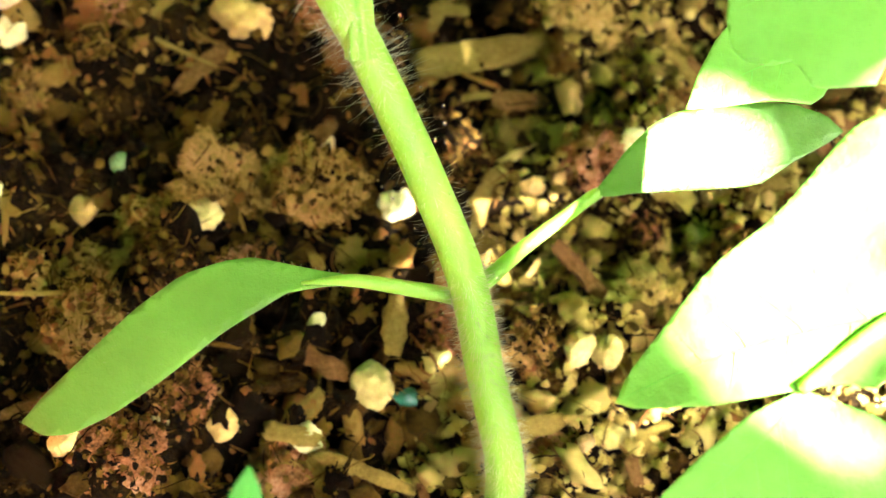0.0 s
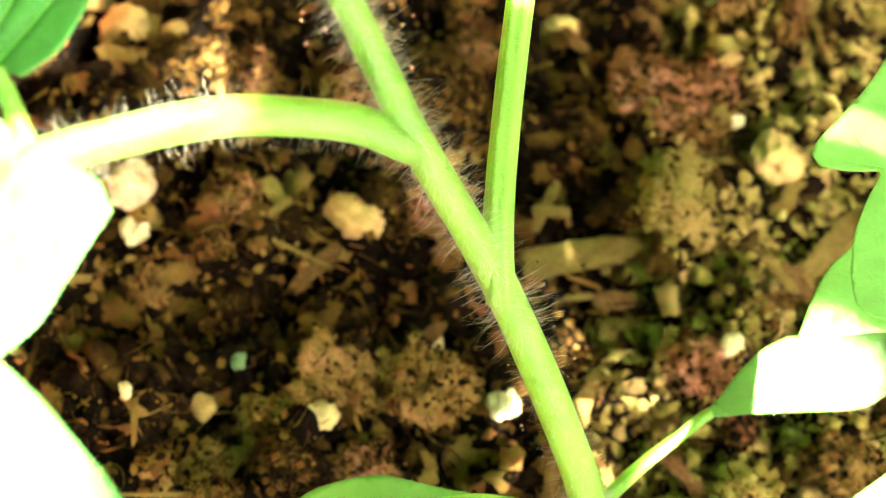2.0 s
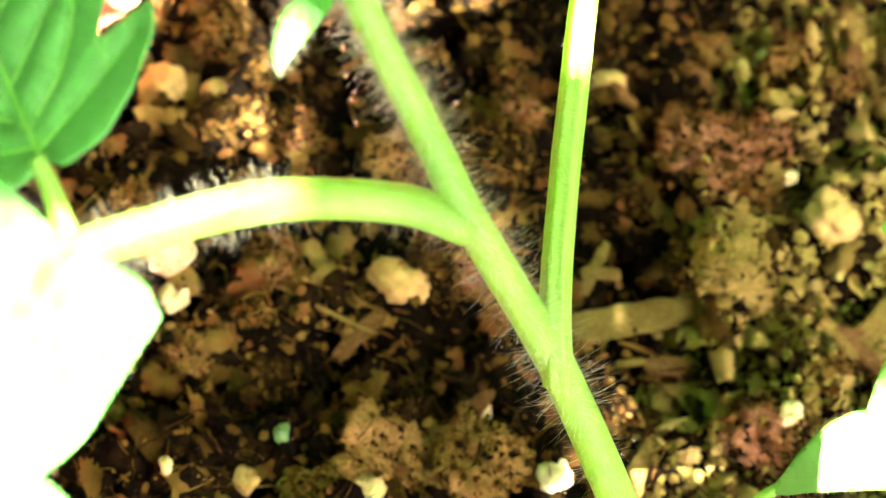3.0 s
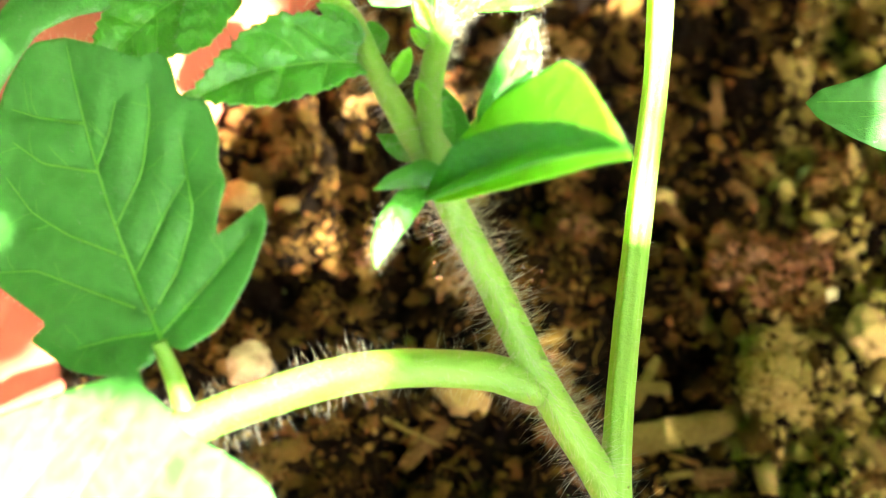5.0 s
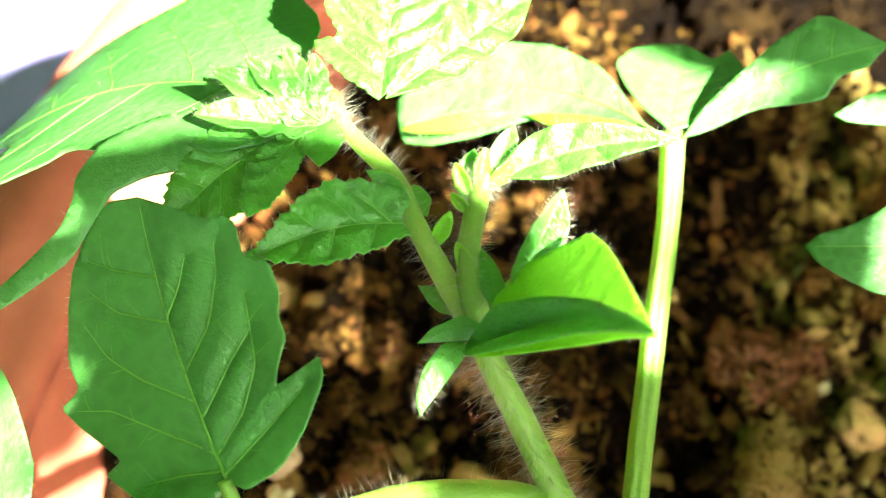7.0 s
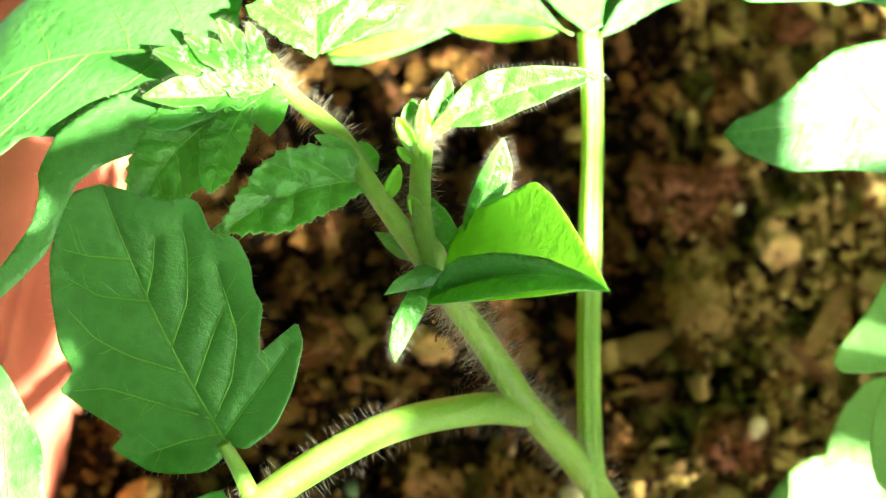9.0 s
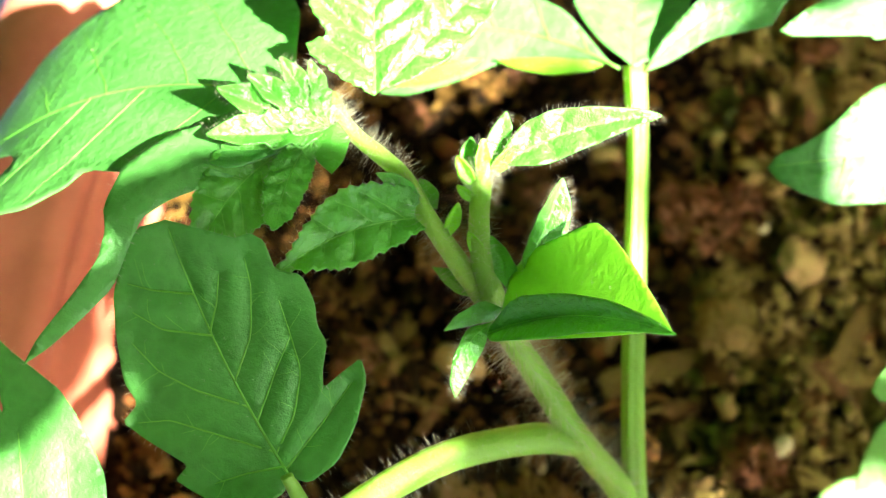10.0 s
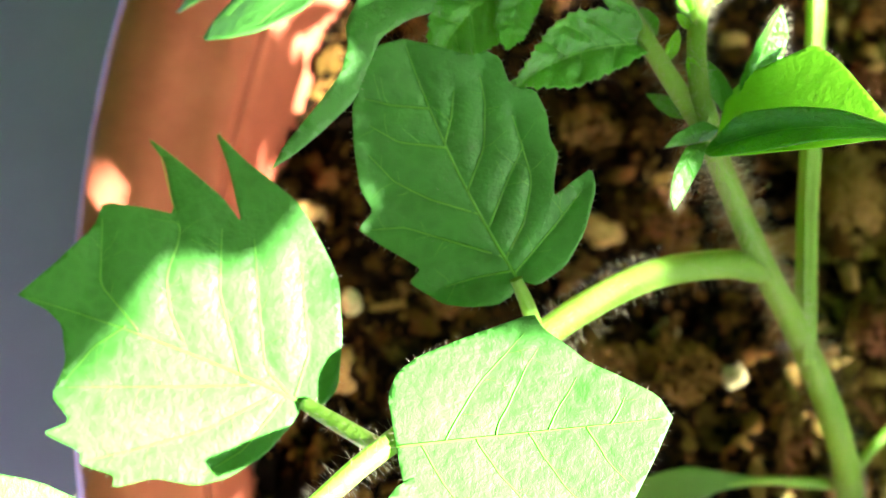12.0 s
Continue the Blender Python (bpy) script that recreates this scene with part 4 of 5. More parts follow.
leaf("leaflet", plant, YOUNG, (-3.91, 2.56, 6.53), (-4.17, 3.97, 6.67), (-0.03, -0.10, 0.99),
     [(0.08, 0.17), (0.27, 0.38), (0.35, 0.24), (0.55, 0.36), (0.79, 0.29)],
     [(0.18, -0.11), (0.55, -0.29), (0.79, -0.22)], 0.00, "crinkled young leaflet pointing up", quilt=2.4, teeth=14, ripple=0.05, veins=5, edge_hairs=200)
leaf("leaflet", plant, YOUNG, (-3.87, 2.65, 6.46), (-3.08, 3.95, 6.54), (0.10, -0.12, 0.99),
     [(0.30, 0.16), (0.69, 0.22)],
     [(0.15, -0.09), (0.44, -0.16), (0.78, -0.14)], 0.00, "pale sunlit young leaflet", quilt=2.4, veins=4, edge_hairs=120)
leaf("leaflet", plant, YOUNG, (-3.36, 1.60, 6.50), (-4.47, 0.86, 6.36), (0.05, -0.26, 0.97),
     [(0.04, 0.05), (0.19, 0.07), (0.37, 0.08), (0.54, 0.08), (0.70, 0.01), (0.85, -0.01)],
     [(0.00, -0.07), (0.02, -0.19), (0.21, -0.28), (0.37, -0.32), (0.51, -0.28), (0.66, -0.20), (0.84, -0.07)], -0.10, "hairy crinkled young leaflet", fold=0.12, quilt=1.9, teeth=14, ripple=0.05, depth=0.03, veins=4, edge_hairs=320, hair=0.06)
leaf("leaflet", plant, YOUNG, (-2.85, 2.08, 6.66), (-1.71, 2.55, 7.03), (-0.12, -0.42, 0.90),
     [(0.06, 0.10), (0.20, 0.19), (0.38, 0.22), (0.64, 0.16), (0.89, 0.07)],
     [(0.08, -0.03), (0.25, -0.08), (0.44, -0.06), (0.69, -0.03), (0.86, -0.01)], 0.07, "sunlit pointed young leaflet", fold=0.2, quilt=2.0, veins=4, edge_hairs=320, hair=0.06)
leaf("leaflet", plant, YOUNG, (-2.52, 1.23, 6.45), (-2.39, 1.90, 6.97), (0.32, -0.62, 0.72),
     [(0.24, 0.13), (0.57, 0.13), (0.88, 0.07)],
     [(0.19, -0.13), (0.54, -0.19), (0.79, -0.14)], 0.00, "narrow upright young leaflet", fold=0.3, quilt=1.2, edge_hairs=420, hair=0.07, veins=3)
leaf("leaflet", plant, FRESH, (-2.67, 0.97, 6.39), (-1.60, 0.55, 7.68), (-0.78, -0.04, 0.63),
     [(-0.01, 0.20), (0.10, 0.31), (0.23, 0.37), (0.41, 0.45), (0.53, 0.39), (0.64, 0.31), (0.86, 0.13)],
     [(0.01, -0.12), (0.29, -0.09), (0.61, -0.05), (0.84, -0.01)], 0.17, "folded bright green young leaf", ripple=0.004, quilt=0.1, veins=0, edge_hairs=200, hair=0.04)
leaf("leaflet", plant, YOUNG, (-2.80, 0.79, 6.37), (-1.66, 0.46, 7.89), (-0.79, -0.29, 0.53),
     [(0.22, 0.14), (0.47, 0.15), (0.71, 0.12), (0.88, 0.06)],
     [(0.07, -0.03), (0.33, -0.02), (0.63, 0.01), (0.85, 0.01)], 0.07, "dark folded half of a young leaf", quilt=2.6, veins=5, edge_hairs=160, hair=0.04, vein_size=0.3)
leaf("leaflet", plant, YOUNG, (-2.72, 0.92, 6.31), (-2.90, 0.31, 6.20), (0.13, -0.22, 0.97),
     [(0.31, 0.04), (0.66, 0.02)],
     [(0.20, -0.24), (0.58, -0.26), (0.88, -0.15)], -0.16, "tiny curled young leaflet", fold=-0.35, arch=0.14, quilt=1.2, veins=3, edge_hairs=260, hair=0.06)
leaf("leaflet", plant, YOUNG, (-2.83, 1.09, 6.30), (-3.23, 1.41, 6.00), (-0.70, -0.31, 0.64),
     [(0.43, 0.13), (0.73, 0.11)],
     [(0.22, -0.10), (0.68, -0.12)], 0.00, "tiny curled young leaflet", fold=-0.3, edge_hairs=60)
leaf("leaflet", plant, YOUNG, (-2.66, 1.01, 6.41), (-3.07, 0.78, 6.31), (0.11, -0.54, 0.83),
     [(0.20, 0.16), (0.65, 0.08)],
     [(0.25, -0.23), (0.75, -0.16)], -0.05, "tiny dark young leaflet", fold=-0.3, edge_hairs=60)
leaf("leaflet", plant, YOUNG, (-2.72, 1.11, 6.31), (-2.95, 1.67, 6.51), (-0.22, -0.41, 0.89),
     [(0.31, 0.18), (0.72, 0.16)],
     [(0.26, -0.09), (0.67, -0.08)], 0.04, "tiny upright young leaflet", fold=0.3, edge_hairs=80)
leaf("leaflet", plant, YOUNG, (-2.65, 1.18, 6.39), (-2.84, 1.54, 6.52), (-0.25, -0.44, 0.86),
     [(0.35, 0.13), (0.77, 0.11)],
     [(0.17, -0.32), (0.68, -0.20)], -0.06, "tiny upright young leaflet", fold=0.3, edge_hairs=60)
leaf("leaflet", plant, YOUNG, (-2.97, 1.95, 6.52), (-2.88, 2.48, 6.78), (0.03, -0.45, 0.89),
     [(0.38, 0.12), (0.72, 0.11)],
     [(0.43, -0.16), (0.81, -0.15)], 0.00, "tiny upright young leaflet", fold=0.3, edge_hairs=100)
leaf("leaflet", plant, YOUNG, (-3.05, 1.87, 6.51), (-3.11, 2.32, 6.56), (-0.08, -0.12, 0.99),
     [(0.29, 0.24), (0.79, 0.16)],
     [(0.40, -0.18), (0.80, -0.13)], 0.00, "tiny upright young leaflet", fold=0.3, edge_hairs=80)
leaf("leaflet", plant, YOUNG, (-3.38, 1.70, 6.52), (-3.79, 1.83, 6.63), (0.03, -0.61, 0.79),
     [(0.39, 0.00), (0.66, 0.11)],
     [(0.41, -0.22), (0.77, -0.17)], -0.08, "tiny side leaflet", fold=0.2, edge_hairs=60)
leaf("leaflet", plant, YOUNG, (-3.28, 1.69, 6.49), (-3.45, 1.92, 6.49), (-0.34, -0.22, 0.92),
     [(0.38, 0.33), (0.85, 0.20)],
     [(0.37, -0.28), (0.81, -0.16)], 0.00, "tiny side leaflet", fold=0.2, edge_hairs=40)
leaf("leaflet", plant, LEAF, (-1.84, 3.89, 5.30), (-4.10, 4.02, 4.53), (-0.32, -0.30, 0.90),
     [(0.09, -0.03), (0.32, -0.02), (0.46, 0.01), (0.61, 0.09), (0.80, 0.16), (0.93, 0.16)],
     [(0.05, -0.03), (0.23, -0.21), (0.42, -0.28), (0.62, -0.28), (0.81, -0.23), (0.94, -0.11)], -0.12, "broad sunlit leaflet with curled edge", cup=0.3, quilt=0.4, veins=4, edge_hairs=120)
leaf("leaflet", plant, LEAF, (-1.71, 3.93, 5.31), (-1.78, 5.00, 5.17), (-0.03, 0.12, 0.99),
     [(0.18, 0.24), (0.42, 0.43), (0.65, 0.53), (0.84, 0.41), (0.94, 0.20)],
     [(0.15, -0.20), (0.47, -0.41), (0.85, -0.50), (1.05, -0.36), (0.88, -0.24)], 0.00, "broad sunlit end leaflet", quilt=0.4, veins=4, edge_hairs=60)
leaf("leaflet", plant, LEAF, (-1.61, 3.91, 5.29), (-0.20, 4.89, 5.98), (-0.15, -0.41, 0.90),
     [(0.15, 0.09), (0.35, 0.16), (0.57, 0.23), (0.81, 0.26)],
     [(0.10, -0.02), (0.35, -0.02), (0.56, -0.09), (0.64, -0.11), (0.75, -0.04), (0.87, -0.06)], 0.07, "broad sunlit leaflet", quilt=0.4, veins=4, edge_hairs=100)
for base, tip in (((-1.95, 3.96, 5.20), (-2.92, 3.90, 5.02)), ((-3.05, 3.90, 5.00), (-3.95, 3.60, 4.72))):
    leaf("curled_margin", plant, FRESH, base, tip, (0.0, -0.75, 0.66), [(0.15, 0.06), (0.5, 0.10), (0.85, 0.05)], [(0.15, -0.05), (0.5, -0.07), (0.85, -0.04)], 0.0, "curled yellow-green leaf margin", arch=0.06, edge_hairs=120)
leaf("seed_leaf", plant, COTYLEDON, (-0.70, -0.46, 1.77), (-2.94, -1.77, 0.48), (-0.25, -0.44, 0.86),
     [(0.03, 0.008), (0.063, -0.005), (0.123, -0.02), (0.17, -0.03), (0.224, -0.021), (0.366, 0.0), (0.555, 0.048), (0.741, 0.081), (0.866, 0.085), (0.946, 0.061)],
     [(0.02, -0.024), (0.05, -0.04), (0.103, -0.074), (0.155, -0.11), (0.222, -0.153), (0.30, -0.173), (0.415, -0.184), (0.564, -0.154), (0.764, -0.09), (0.907, -0.042)], -0.07, "smooth long green seed leaf", arch=0.03, ripple=0.03, veins=0, edge_hairs=500, hair=0.025)
leaf("seed_leaf", plant, COTYLEDON, (0.93, 0.78, 1.78), (2.66, 1.60, 2.26), (-0.11, -0.36, 0.93),
     [(0.02, 0.024), (0.073, 0.062), (0.146, 0.125), (0.281, 0.207), (0.40, 0.234), (0.536, 0.229), (0.687, 0.199), (0.833, 0.154), (0.95, 0.08)],
     [(0.03, -0.02), (0.072, -0.03), (0.149, -0.038), (0.278, -0.064), (0.428, -0.094), (0.578, -0.121), (0.645, -0.12), (0.771, -0.071), (0.914, -0.035)], 0.07, "smooth sunlit seed leaf", arch=0.03, ripple=0.03, veins=0, edge_hairs=400, hair=0.025)

# ---- buds at the growing tip ----
for base, tip, up in (((-2.98, 1.98, 6.56), (-3.02, 2.24, 6.72), (0.3, -0.5, 0.8)), ((-3.03, 1.92, 6.54), (-3.20, 2.08, 6.66), (-0.3, -0.5, 0.8)), ((-2.92, 2.02, 6.58), (-2.78, 2.22, 6.74), (0.5, -0.5, 0.7)),
                      ((-3.00, 1.80, 6.52), (-3.16, 1.86, 6.60), (-0.2, -0.6, 0.75)), ((-3.18, 1.50, 6.42), (-3.12, 1.74, 6.56), (0.4, -0.5, 0.75)), ((-2.84, 1.36, 6.42), (-3.02, 1.52, 6.54), (-0.3, -0.5, 0.8))):
    leaf("bud_leaf", plant, FRESH, base, tip, up, [(0.15, 0.14), (0.45, 0.22), (0.8, 0.14)], [(0.15, -0.14), (0.45, -0.22), (0.8, -0.14)], 0.0, "tiny folded bud leaf", fold=0.6, quilt=0.8, veins=2, edge_hairs=120, hair=0.06, grid=0.06)

# ---- the neighbour ----
neighbour = thing("tomato_seedling", (0, 0, 0), "second leafy tomato seedling beside the first", "seedling")
stalk("stem", neighbour, [(4.3, 0.9, -0.6), (4.2, 1.1, 2.0), (4.0, 1.8, 4.2), (3.8, 2.4, 5.6)], [0.2, 0.18, 0.15, 0.1], "pale green stem")
stalk("petiole", neighbour, [(3.9, 2.2, 5.0), (3.0, 3.2, 5.5), (2.2, 3.96, 5.54)], [0.1, 0.09, 0.06], "pale leaf stalk of the unseen shade plant")
stalk("petiole", neighbour, [(3.9, 2.3, 5.2), (3.2, 4.2, 5.6), (2.0, 5.63, 5.37)], [0.1, 0.09, 0.06], "pale leaf stalk of the unseen shade plant")
stalk("petiole", neighbour, [(4.0, 1.7, 4.0), (3.2, 1.6, 4.6), (2.2, 1.68, 4.52)], [0.09, 0.08, 0.05], "pale leaf stalk of the unseen shade plant")
stalk("petiole", neighbour, [(4.15, 1.2, 2.4), (3.4, 1.8, 3.0), (2.45, 1.92, 2.88)], [0.08, 0.07, 0.05], "pale leaf stalk of the unseen shade plant")
stalk("petiole", neighbour, [(4.2, 1.1, 2.2), (3.9, 0.0, 3.6), (3.3, -0.6, 3.9), (2.8, -0.74, 3.82), (2.35, -1.2, 3.42)], [0.1, 0.09, 0.08, 0.06, 0.05], "pale leaf stalk of the unseen shade plant")
leaf("leaflet", neighbour, LEAF, (2.22, 3.96, 5.54), (-0.44, 3.18, 5.30), (-0.03, -0.20, 0.98),
     [(0.41, 0.22), (0.64, 0.16), (0.80, 0.15), (0.90, 0.10), (0.97, 0.05)],
     [(0.23, -0.25), (0.44, -0.235), (0.60, -0.22), (0.68, -0.176), (0.776, -0.105), (0.865, -0.062), (0.958, -0.036)], 0.00, "pale sunlit leaflet with a dark shadow", quilt=0.3, veins=4)
leaf("leaflet", neighbour, LEAF, (2.04, 5.63, 5.37), (-0.41, 4.60, 5.28), (0.04, -0.18, 0.98),
     [(0.39, 0.22), (0.57, 0.10), (0.68, 0.10), (0.69, 0.08), (0.96, 0.03)],
     [(0.24, -0.28), (0.57, -0.16), (0.81, -0.08), (0.90, -0.05)], 0.00, "pale sunlit leaflet", quilt=0.3, veins=4)
leaf("leaflet", neighbour, PALE_LEAF, (2.24, 1.68, 4.53), (0.89, 1.61, 4.41), (-0.07, -0.30, 0.95),
     [(-0.07, 0.79), (0.26, 0.87), (0.34, 0.78), (0.38, 0.75), (0.49, 0.79), (0.60, 0.79), (0.67, 0.74), (0.72, 0.59), (0.73, 0.38), (0.69, 0.19), (0.63, 0.02), (0.77, 0.05), (0.94, 0.06)],
     [(0.18, -0.49), (0.46, -0.89), (0.62, -0.76), (0.67, -0.66), (0.73, -0.50), (0.80, -0.36), (0.91, -0.19), (0.98, -0.08)], 0.00, "lobed leaflet with a dry brown edge", quilt=0.25, veins=4)
leaf("leaflet", neighbour, PALE_LEAF, (2.49, 1.93, 2.89), (1.40, 1.26, 2.50), (-0.10, -0.37, 0.92),
     [(0.31, 0.24), (0.54, 0.12), (0.80, 0.06)],
     [(0.11, -0.36), (0.42, -0.44), (0.68, -0.33), (0.86, -0.17)], -0.08, "shaded green leaflet", quilt=0.3, veins=3)
leaf("leaflet", neighbour, PALE_LEAF, (2.82, -0.73, 3.83), (1.28, -1.39, 2.91), (-0.34, -0.39, 0.85),
     [(0.13, 0.21), (0.27, 0.15), (0.42, 0.13), (0.52, 0.12), (0.70, 0.10), (0.94, 0.04)],
     [(-0.21, -0.68), (-0.15, -0.68), (-0.01, -0.65), (0.29, -0.45), (0.55, -0.35), (0.79, -0.18), (0.93, -0.08)], -0.05, "broad glaring sunlit leaflet", cup=-0.05, quilt=0.3, veins=4)
leaf("leaflet", neighbour, PALE_LEAF, (2.36, -1.20, 3.42), (1.66, -2.12, 2.83), (-0.19, -0.43, 0.88),
     [(-0.2, 0.36), (-0.15, 0.62), (0.1, 0.85), (0.45, 0.8), (0.8, 0.45)],
     [(0.2, -0.06), (0.3, -0.08), (0.57, -0.085), (0.88, -0.07)], 0.07, "broad sunlit leaflet", quilt=0.3, veins=3)

# ---- an unseen taller plant, added above the path to cast the leaf shade ----
tall = thing("shade_plant", (0, 0, 0), "unseen leafy plant added to shade the seedlings", "tomato plant")
stalk("stem", tall, [(15.4, -5.0, -0.6), (16.0, -5.3, 8.0), (16.6, -5.6, 16.0), (17.2, -5.4, 23.5)], [0.45, 0.4, 0.35, 0.25], "thick stem of the unseen shade plant")
stalk("petiole", tall, [(17.2, -5.4, 23.4), (13.0, -5.0, 24.6), (9.6, -5.2, 24.3), (7.9, -6.25, 24.0), (6.0, -6.3, 24.05), (4.3, -6.2, 24.0)], [0.2, 0.16, 0.1, 0.08, 0.05], "leaf stalk of the unseen shade plant")
stalk("petiole", tall, [(17.4, -1.6, 24.0), (15.0, -0.9, 24.3), (12.3, -0.7, 24.1)], [0.12, 0.09, 0.06], "leaf stalk of the unseen shade plant")
stalk("petiole", tall, [(12.6, -5.0, 24.35), (11.6, -4.7, 24.3), (10.65, -4.4, 24.2)], [0.08, 0.06, 0.04], "leaf stalk of the unseen shade plant")
stalk("petiole", tall, [(17.2, -5.4, 23.3), (14.0, -4.8, 24.2), (11.3, -5.0, 24.0)], [0.2, 0.16, 0.1], "leaf stalk of the unseen shade plant")
stalk("petiole", tall, [(17.2, -5.4, 23.1), (17.9, -7.6, 23.9), (17.6, -9.8, 24.1)], [0.18, 0.12, 0.07], "leaf stalk of the unseen shade plant")
stalk("petiole", tall, [(17.2, -5.4, 23.2), (17.6, -3.6, 24.0), (17.4, -1.6, 24.0)], [0.2, 0.16, 0.1], "leaf stalk of the unseen shade plant")
# Outlines of the added leaflets, cut to shape the shadows and sun gaps below.
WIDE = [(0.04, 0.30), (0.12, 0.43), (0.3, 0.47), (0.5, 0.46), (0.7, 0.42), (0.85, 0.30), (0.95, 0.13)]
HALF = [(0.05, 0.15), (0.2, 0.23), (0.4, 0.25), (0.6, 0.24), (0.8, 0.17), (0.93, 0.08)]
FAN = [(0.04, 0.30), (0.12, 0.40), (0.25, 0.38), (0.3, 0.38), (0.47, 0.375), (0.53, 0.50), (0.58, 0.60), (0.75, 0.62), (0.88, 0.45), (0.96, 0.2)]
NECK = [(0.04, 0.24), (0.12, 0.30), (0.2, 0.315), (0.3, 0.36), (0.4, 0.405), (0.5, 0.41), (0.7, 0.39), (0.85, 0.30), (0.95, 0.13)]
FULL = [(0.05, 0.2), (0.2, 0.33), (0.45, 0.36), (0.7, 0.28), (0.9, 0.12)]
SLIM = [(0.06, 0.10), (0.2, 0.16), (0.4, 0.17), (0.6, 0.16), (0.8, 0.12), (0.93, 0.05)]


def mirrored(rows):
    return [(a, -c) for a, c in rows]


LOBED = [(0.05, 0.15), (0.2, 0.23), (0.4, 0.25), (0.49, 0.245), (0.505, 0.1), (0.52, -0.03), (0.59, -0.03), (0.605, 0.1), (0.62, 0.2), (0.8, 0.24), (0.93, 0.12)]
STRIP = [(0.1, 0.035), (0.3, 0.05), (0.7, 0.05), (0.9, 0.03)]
leaf("leaflet", tall, LEAF, (9.35, -6.0, 24.05), (7.45, -7.45, 24.05), (0, 0, 1), STRIP, mirrored(STRIP), 0.0, "very slim unseen sun-blocking leaflet", veins=3)
leaf("leaflet", tall, LEAF, (7.9, -6.25, 24.0), (3.8, -6.25, 24.0), (0, 0, 1), LOBED, mirrored(HALF), 0.0, "toothed unseen sun-blocking leaflet", veins=4, teeth=6)
leaf("leaflet", tall, LEAF, (4.3, -6.2, 24.0), (4.0, -9.1, 24.0), (0, 0, 1), SLIM, mirrored(SLIM), 0.0, "slim unseen sun-blocking leaflet", veins=4, teeth=6)
leaf("leaflet", tall, LEAF, (11.3, -4.9, 24.0), (11.3, -12.3, 24.0), (0, 0, 1), FAN, mirrored(NECK), 0.0, "broad unseen sun-blocking leaflet", veins=4, teeth=6)
leaf("leaflet", tall, LEAF, (17.4, -1.6, 24.0), (12.0, -1.5, 24.0), (0, 0, 1), WIDE, mirrored(WIDE), 0.0, "broad unseen sun-blocking leaflet", veins=4, teeth=6)
leaf("leaflet", tall, LEAF, (12.7, -4.6, 24.1), (10.45, -4.4, 24.1), (0, 0, 1), FULL, mirrored(FULL), 0.0, "small unseen sun-blocking leaflet", veins=3, teeth=6)
leaf("leaflet", tall, LEAF, (8.3, -5.0, 24.1), (4.9, -4.95, 24.1), (0, 0, 1), HALF, mirrored(HALF), 0.0, "slim unseen sun-blocking leaflet", veins=3, teeth=6)
leaf("leaflet", tall, LEAF, (17.0, -5.0, 24.2), (14.1, -5.3, 24.2), (0, 0, 1), HALF, mirrored(HALF), 0.0, "small unseen sun-blocking leaflet", veins=3, teeth=6)
leaf("leaflet", tall, LEAF, (17.6, -9.8, 24.1), (14.4, -9.9, 24.1), (0, 0, 1), FULL, mirrored(FULL), 0.0, "small unseen sun-blocking leaflet", veins=3, teeth=6)
leaf("leaflet", tall, LEAF, (17.6, -4.4, 24.1), (17.1, -9.2, 24.1), (0, 0, 1), HALF, mirrored(HALF), 0.0, "toothed unseen sun-blocking leaflet", veins=4, teeth=6)
leaf("leaflet", tall, LEAF, (12.3, -0.7, 24.1), (7.5, -0.8, 24.1), (0, 0, 1), HALF, mirrored(HALF), 0.0, "toothed unseen sun-blocking leaflet", veins=4, teeth=6)
leaf("leaflet", tall, LEAF, (9.6, -5.1, 24.2), (9.35, -2.7, 24.2), (0, 0, 1), HALF, mirrored(HALF), 0.0, "small unseen sun-blocking leaflet", veins=3, teeth=6)
leaf("leaflet", tall, LEAF, (10.65, -4.4, 24.2), (10.65, -1.8, 24.2), (0, 0, 1), SLIM, mirrored(SLIM), 0.0, "small slim unseen sun-blocking leaflet", veins=3, teeth=6)
leaf("leaflet", tall, LEAF, (16.9, -4.2, 24.3), (11.8, -4.0, 24.3), (0, 0, 1), SLIM, mirrored(SLIM), 0.0, "slim unseen sun-blocking leaflet", veins=4, teeth=6)
stalk("dry_edge", neighbour, [(1.62, 1.42, 4.22), (1.50, 1.2, 4.12), (1.46, 1.0, 4.05), (1.50, 0.82, 4.0), (1.66, 0.74, 4.0)], [0.015, 0.05, 0.03, 0.055, 0.012], "dry brown leaf edge", material=DRY)
leaf("leaflet", tall, LEAF, (10.25, -5.75, 24.1), (7.95, -5.65, 24.1), (0, 0, 1), FULL, mirrored(FULL), 0.0, "small unseen sun-blocking leaflet", veins=3, teeth=6)
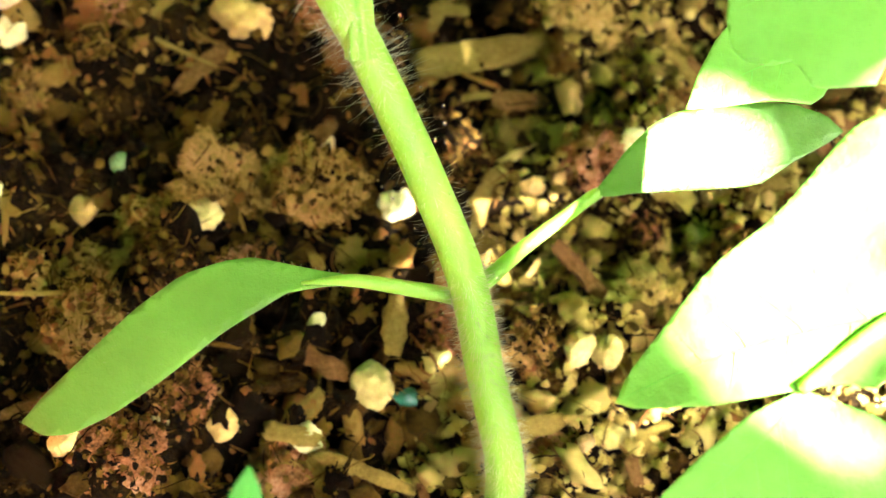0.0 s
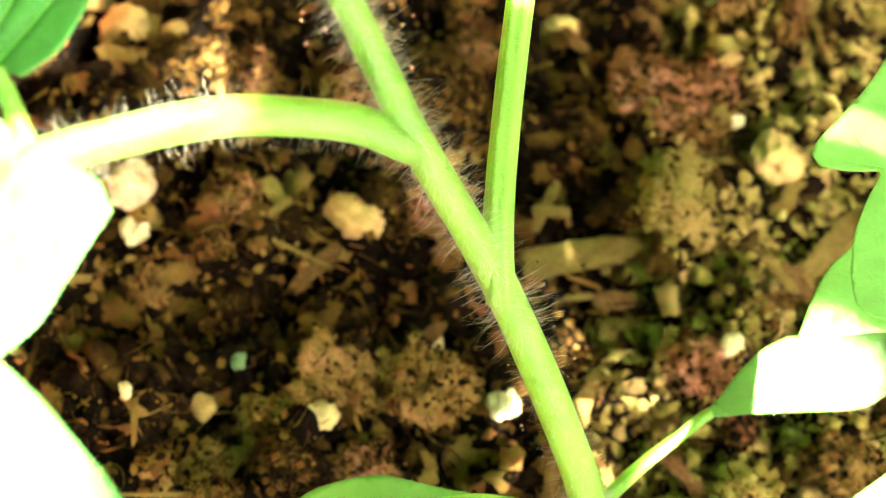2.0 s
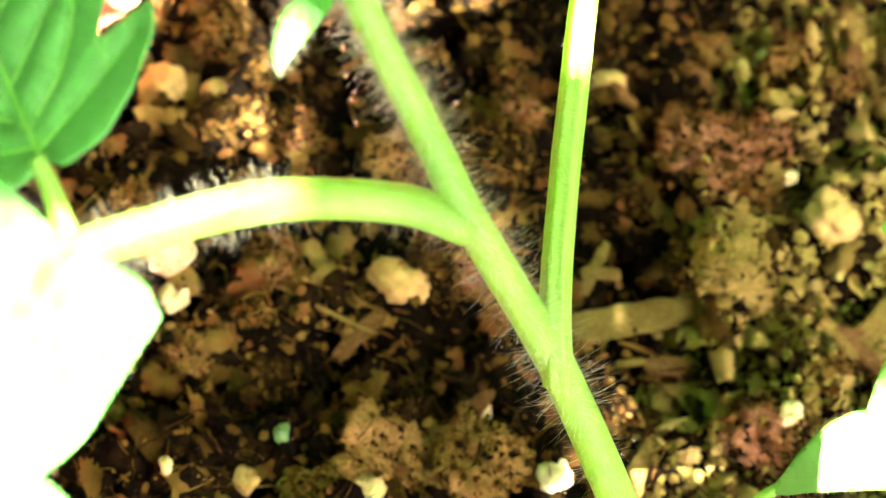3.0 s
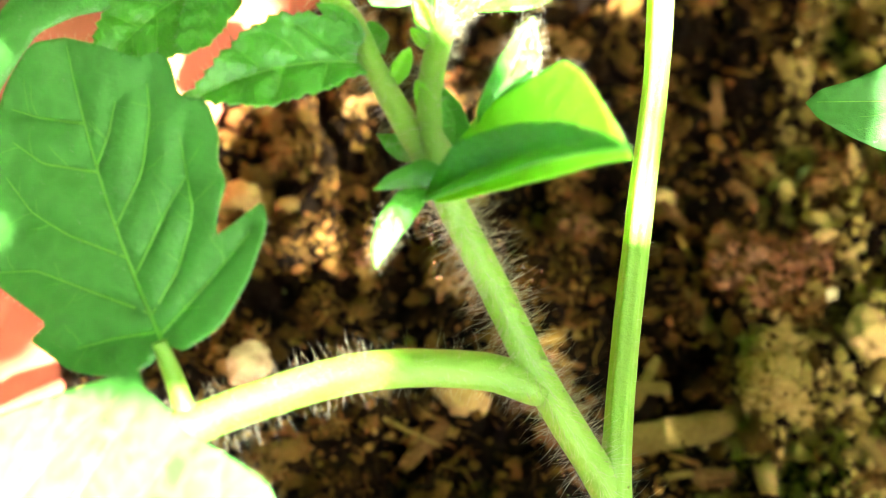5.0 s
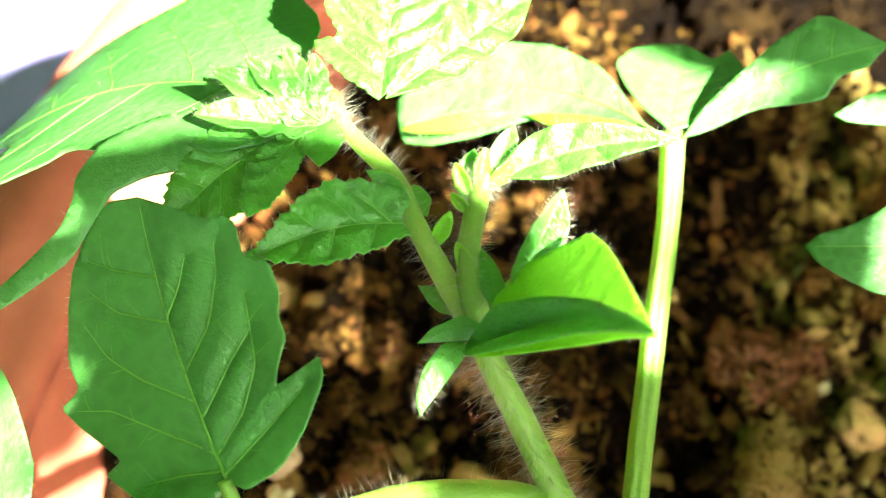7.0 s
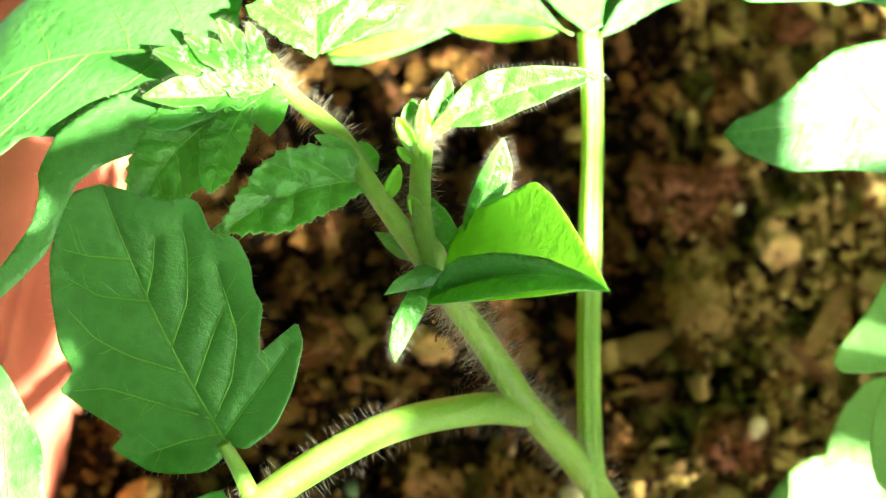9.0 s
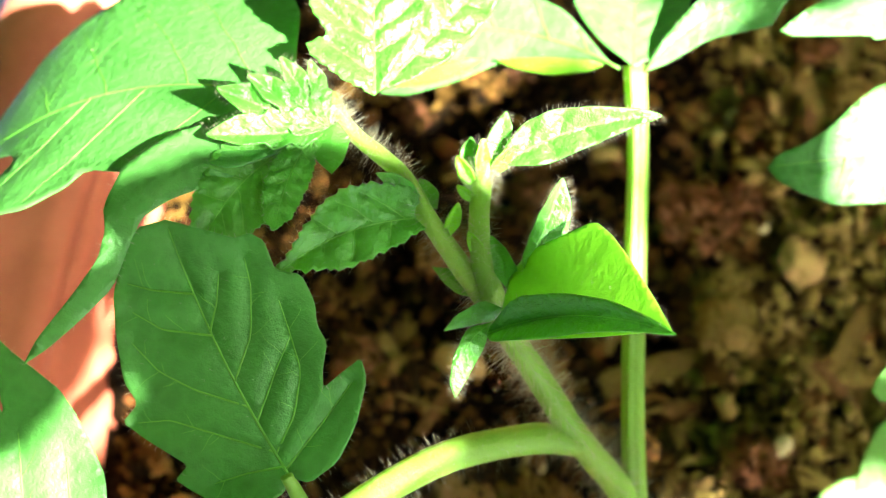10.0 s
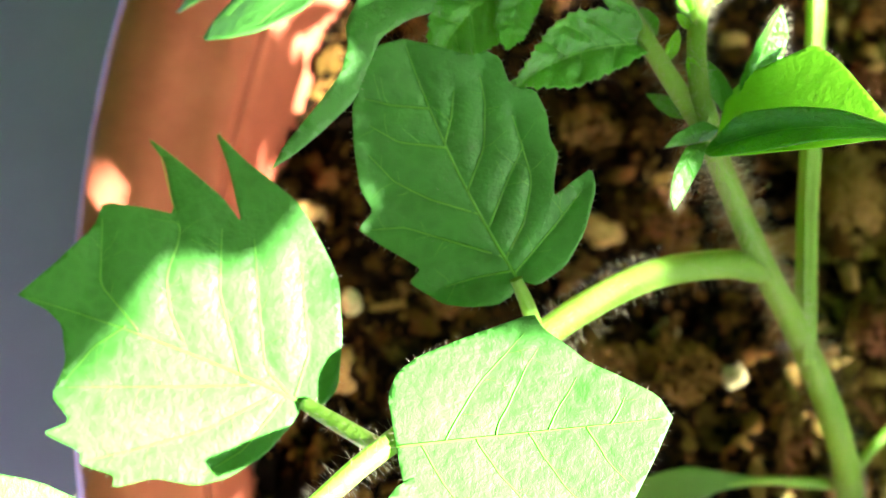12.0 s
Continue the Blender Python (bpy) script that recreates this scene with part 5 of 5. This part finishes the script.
leaf("leaflet", plant, LEAF, (-8.44, -3.16, 5.24), (-7.04, -2.74, 5.49), (-0.3, -0.3, 0.9), [(0.1, 0.15), (0.4, 0.25), (0.8, 0.12)], [(0.1, -0.15), (0.4, -0.25), (0.8, -0.12)], 0.0, "sunlit end leaflet", veins=3, edge_hairs=120)
leaf("leaflet", tall, LEAF, (16.4, -5.6, 24.2), (15.8, -9.4, 24.2), (0, 0, 1), SLIM, mirrored(SLIM), 0.0, "small slim unseen sun-blocking leaflet", veins=3, teeth=6)
leaf("leaflet", plant, LEAF, (-0.65, -3.45, 3.75), (-0.76, -2.85, 4.12), (-0.1, -0.4, 0.9), [(0.1, 0.12), (0.4, 0.22), (0.8, 0.12)], [(0.1, -0.12), (0.4, -0.22), (0.8, -0.12)], 0.0, "small pale leaflet low on the stem", veins=2)
stalk("petiolule", plant, [(0.87, -1.18, 0.1), (0.7, -2.3, 0.6), (0.0, -3.6, 2.4), (-0.65, -3.45, 3.75)], [0.06, 0.05, 0.045, 0.04], "slim low leaf stalk")
leaf("leaflet", tall, LEAF, (11.45, -4.3, 24.15), (11.0, -2.2, 24.15), (0, 0, 1), SLIM, mirrored(SLIM), 0.0, "small slim unseen sun-blocking leaflet", veins=3, teeth=6)
leaf("leaflet", tall, LEAF, (17.2, -4.3, 24.25), (15.5, -6.4, 24.25), (0, 0, 1), HALF, mirrored(HALF), 0.0, "small unseen sun-blocking leaflet", veins=3, teeth=6)
leaf("leaflet", tall, LEAF, (14.7, -5.3, 24.2), (14.1, -6.9, 24.2), (0, 0, 1), SLIM, mirrored(SLIM), 0.0, "small slim unseen sun-blocking leaflet", veins=3, teeth=6)
leaf("leaflet", tall, LEAF, (6.75, -3.7, 24.2), (5.35, -4.0, 24.2), (0, 0, 1), STRIP, mirrored(STRIP), 0.0, "very slim unseen sun-blocking leaflet", veins=3)
# More added leaflets out of view, each closing a sun gap over the soil.
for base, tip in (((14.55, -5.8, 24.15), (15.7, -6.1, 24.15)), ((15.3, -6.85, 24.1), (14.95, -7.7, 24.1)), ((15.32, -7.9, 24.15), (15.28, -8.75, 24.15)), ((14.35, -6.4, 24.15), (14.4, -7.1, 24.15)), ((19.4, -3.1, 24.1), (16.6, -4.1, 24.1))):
    leaf("leaflet", tall, LEAF, base, tip, (0, 0, 1), HALF, mirrored(HALF), 0.0, "small slim unseen sun-blocking leaflet", veins=3, teeth=6)
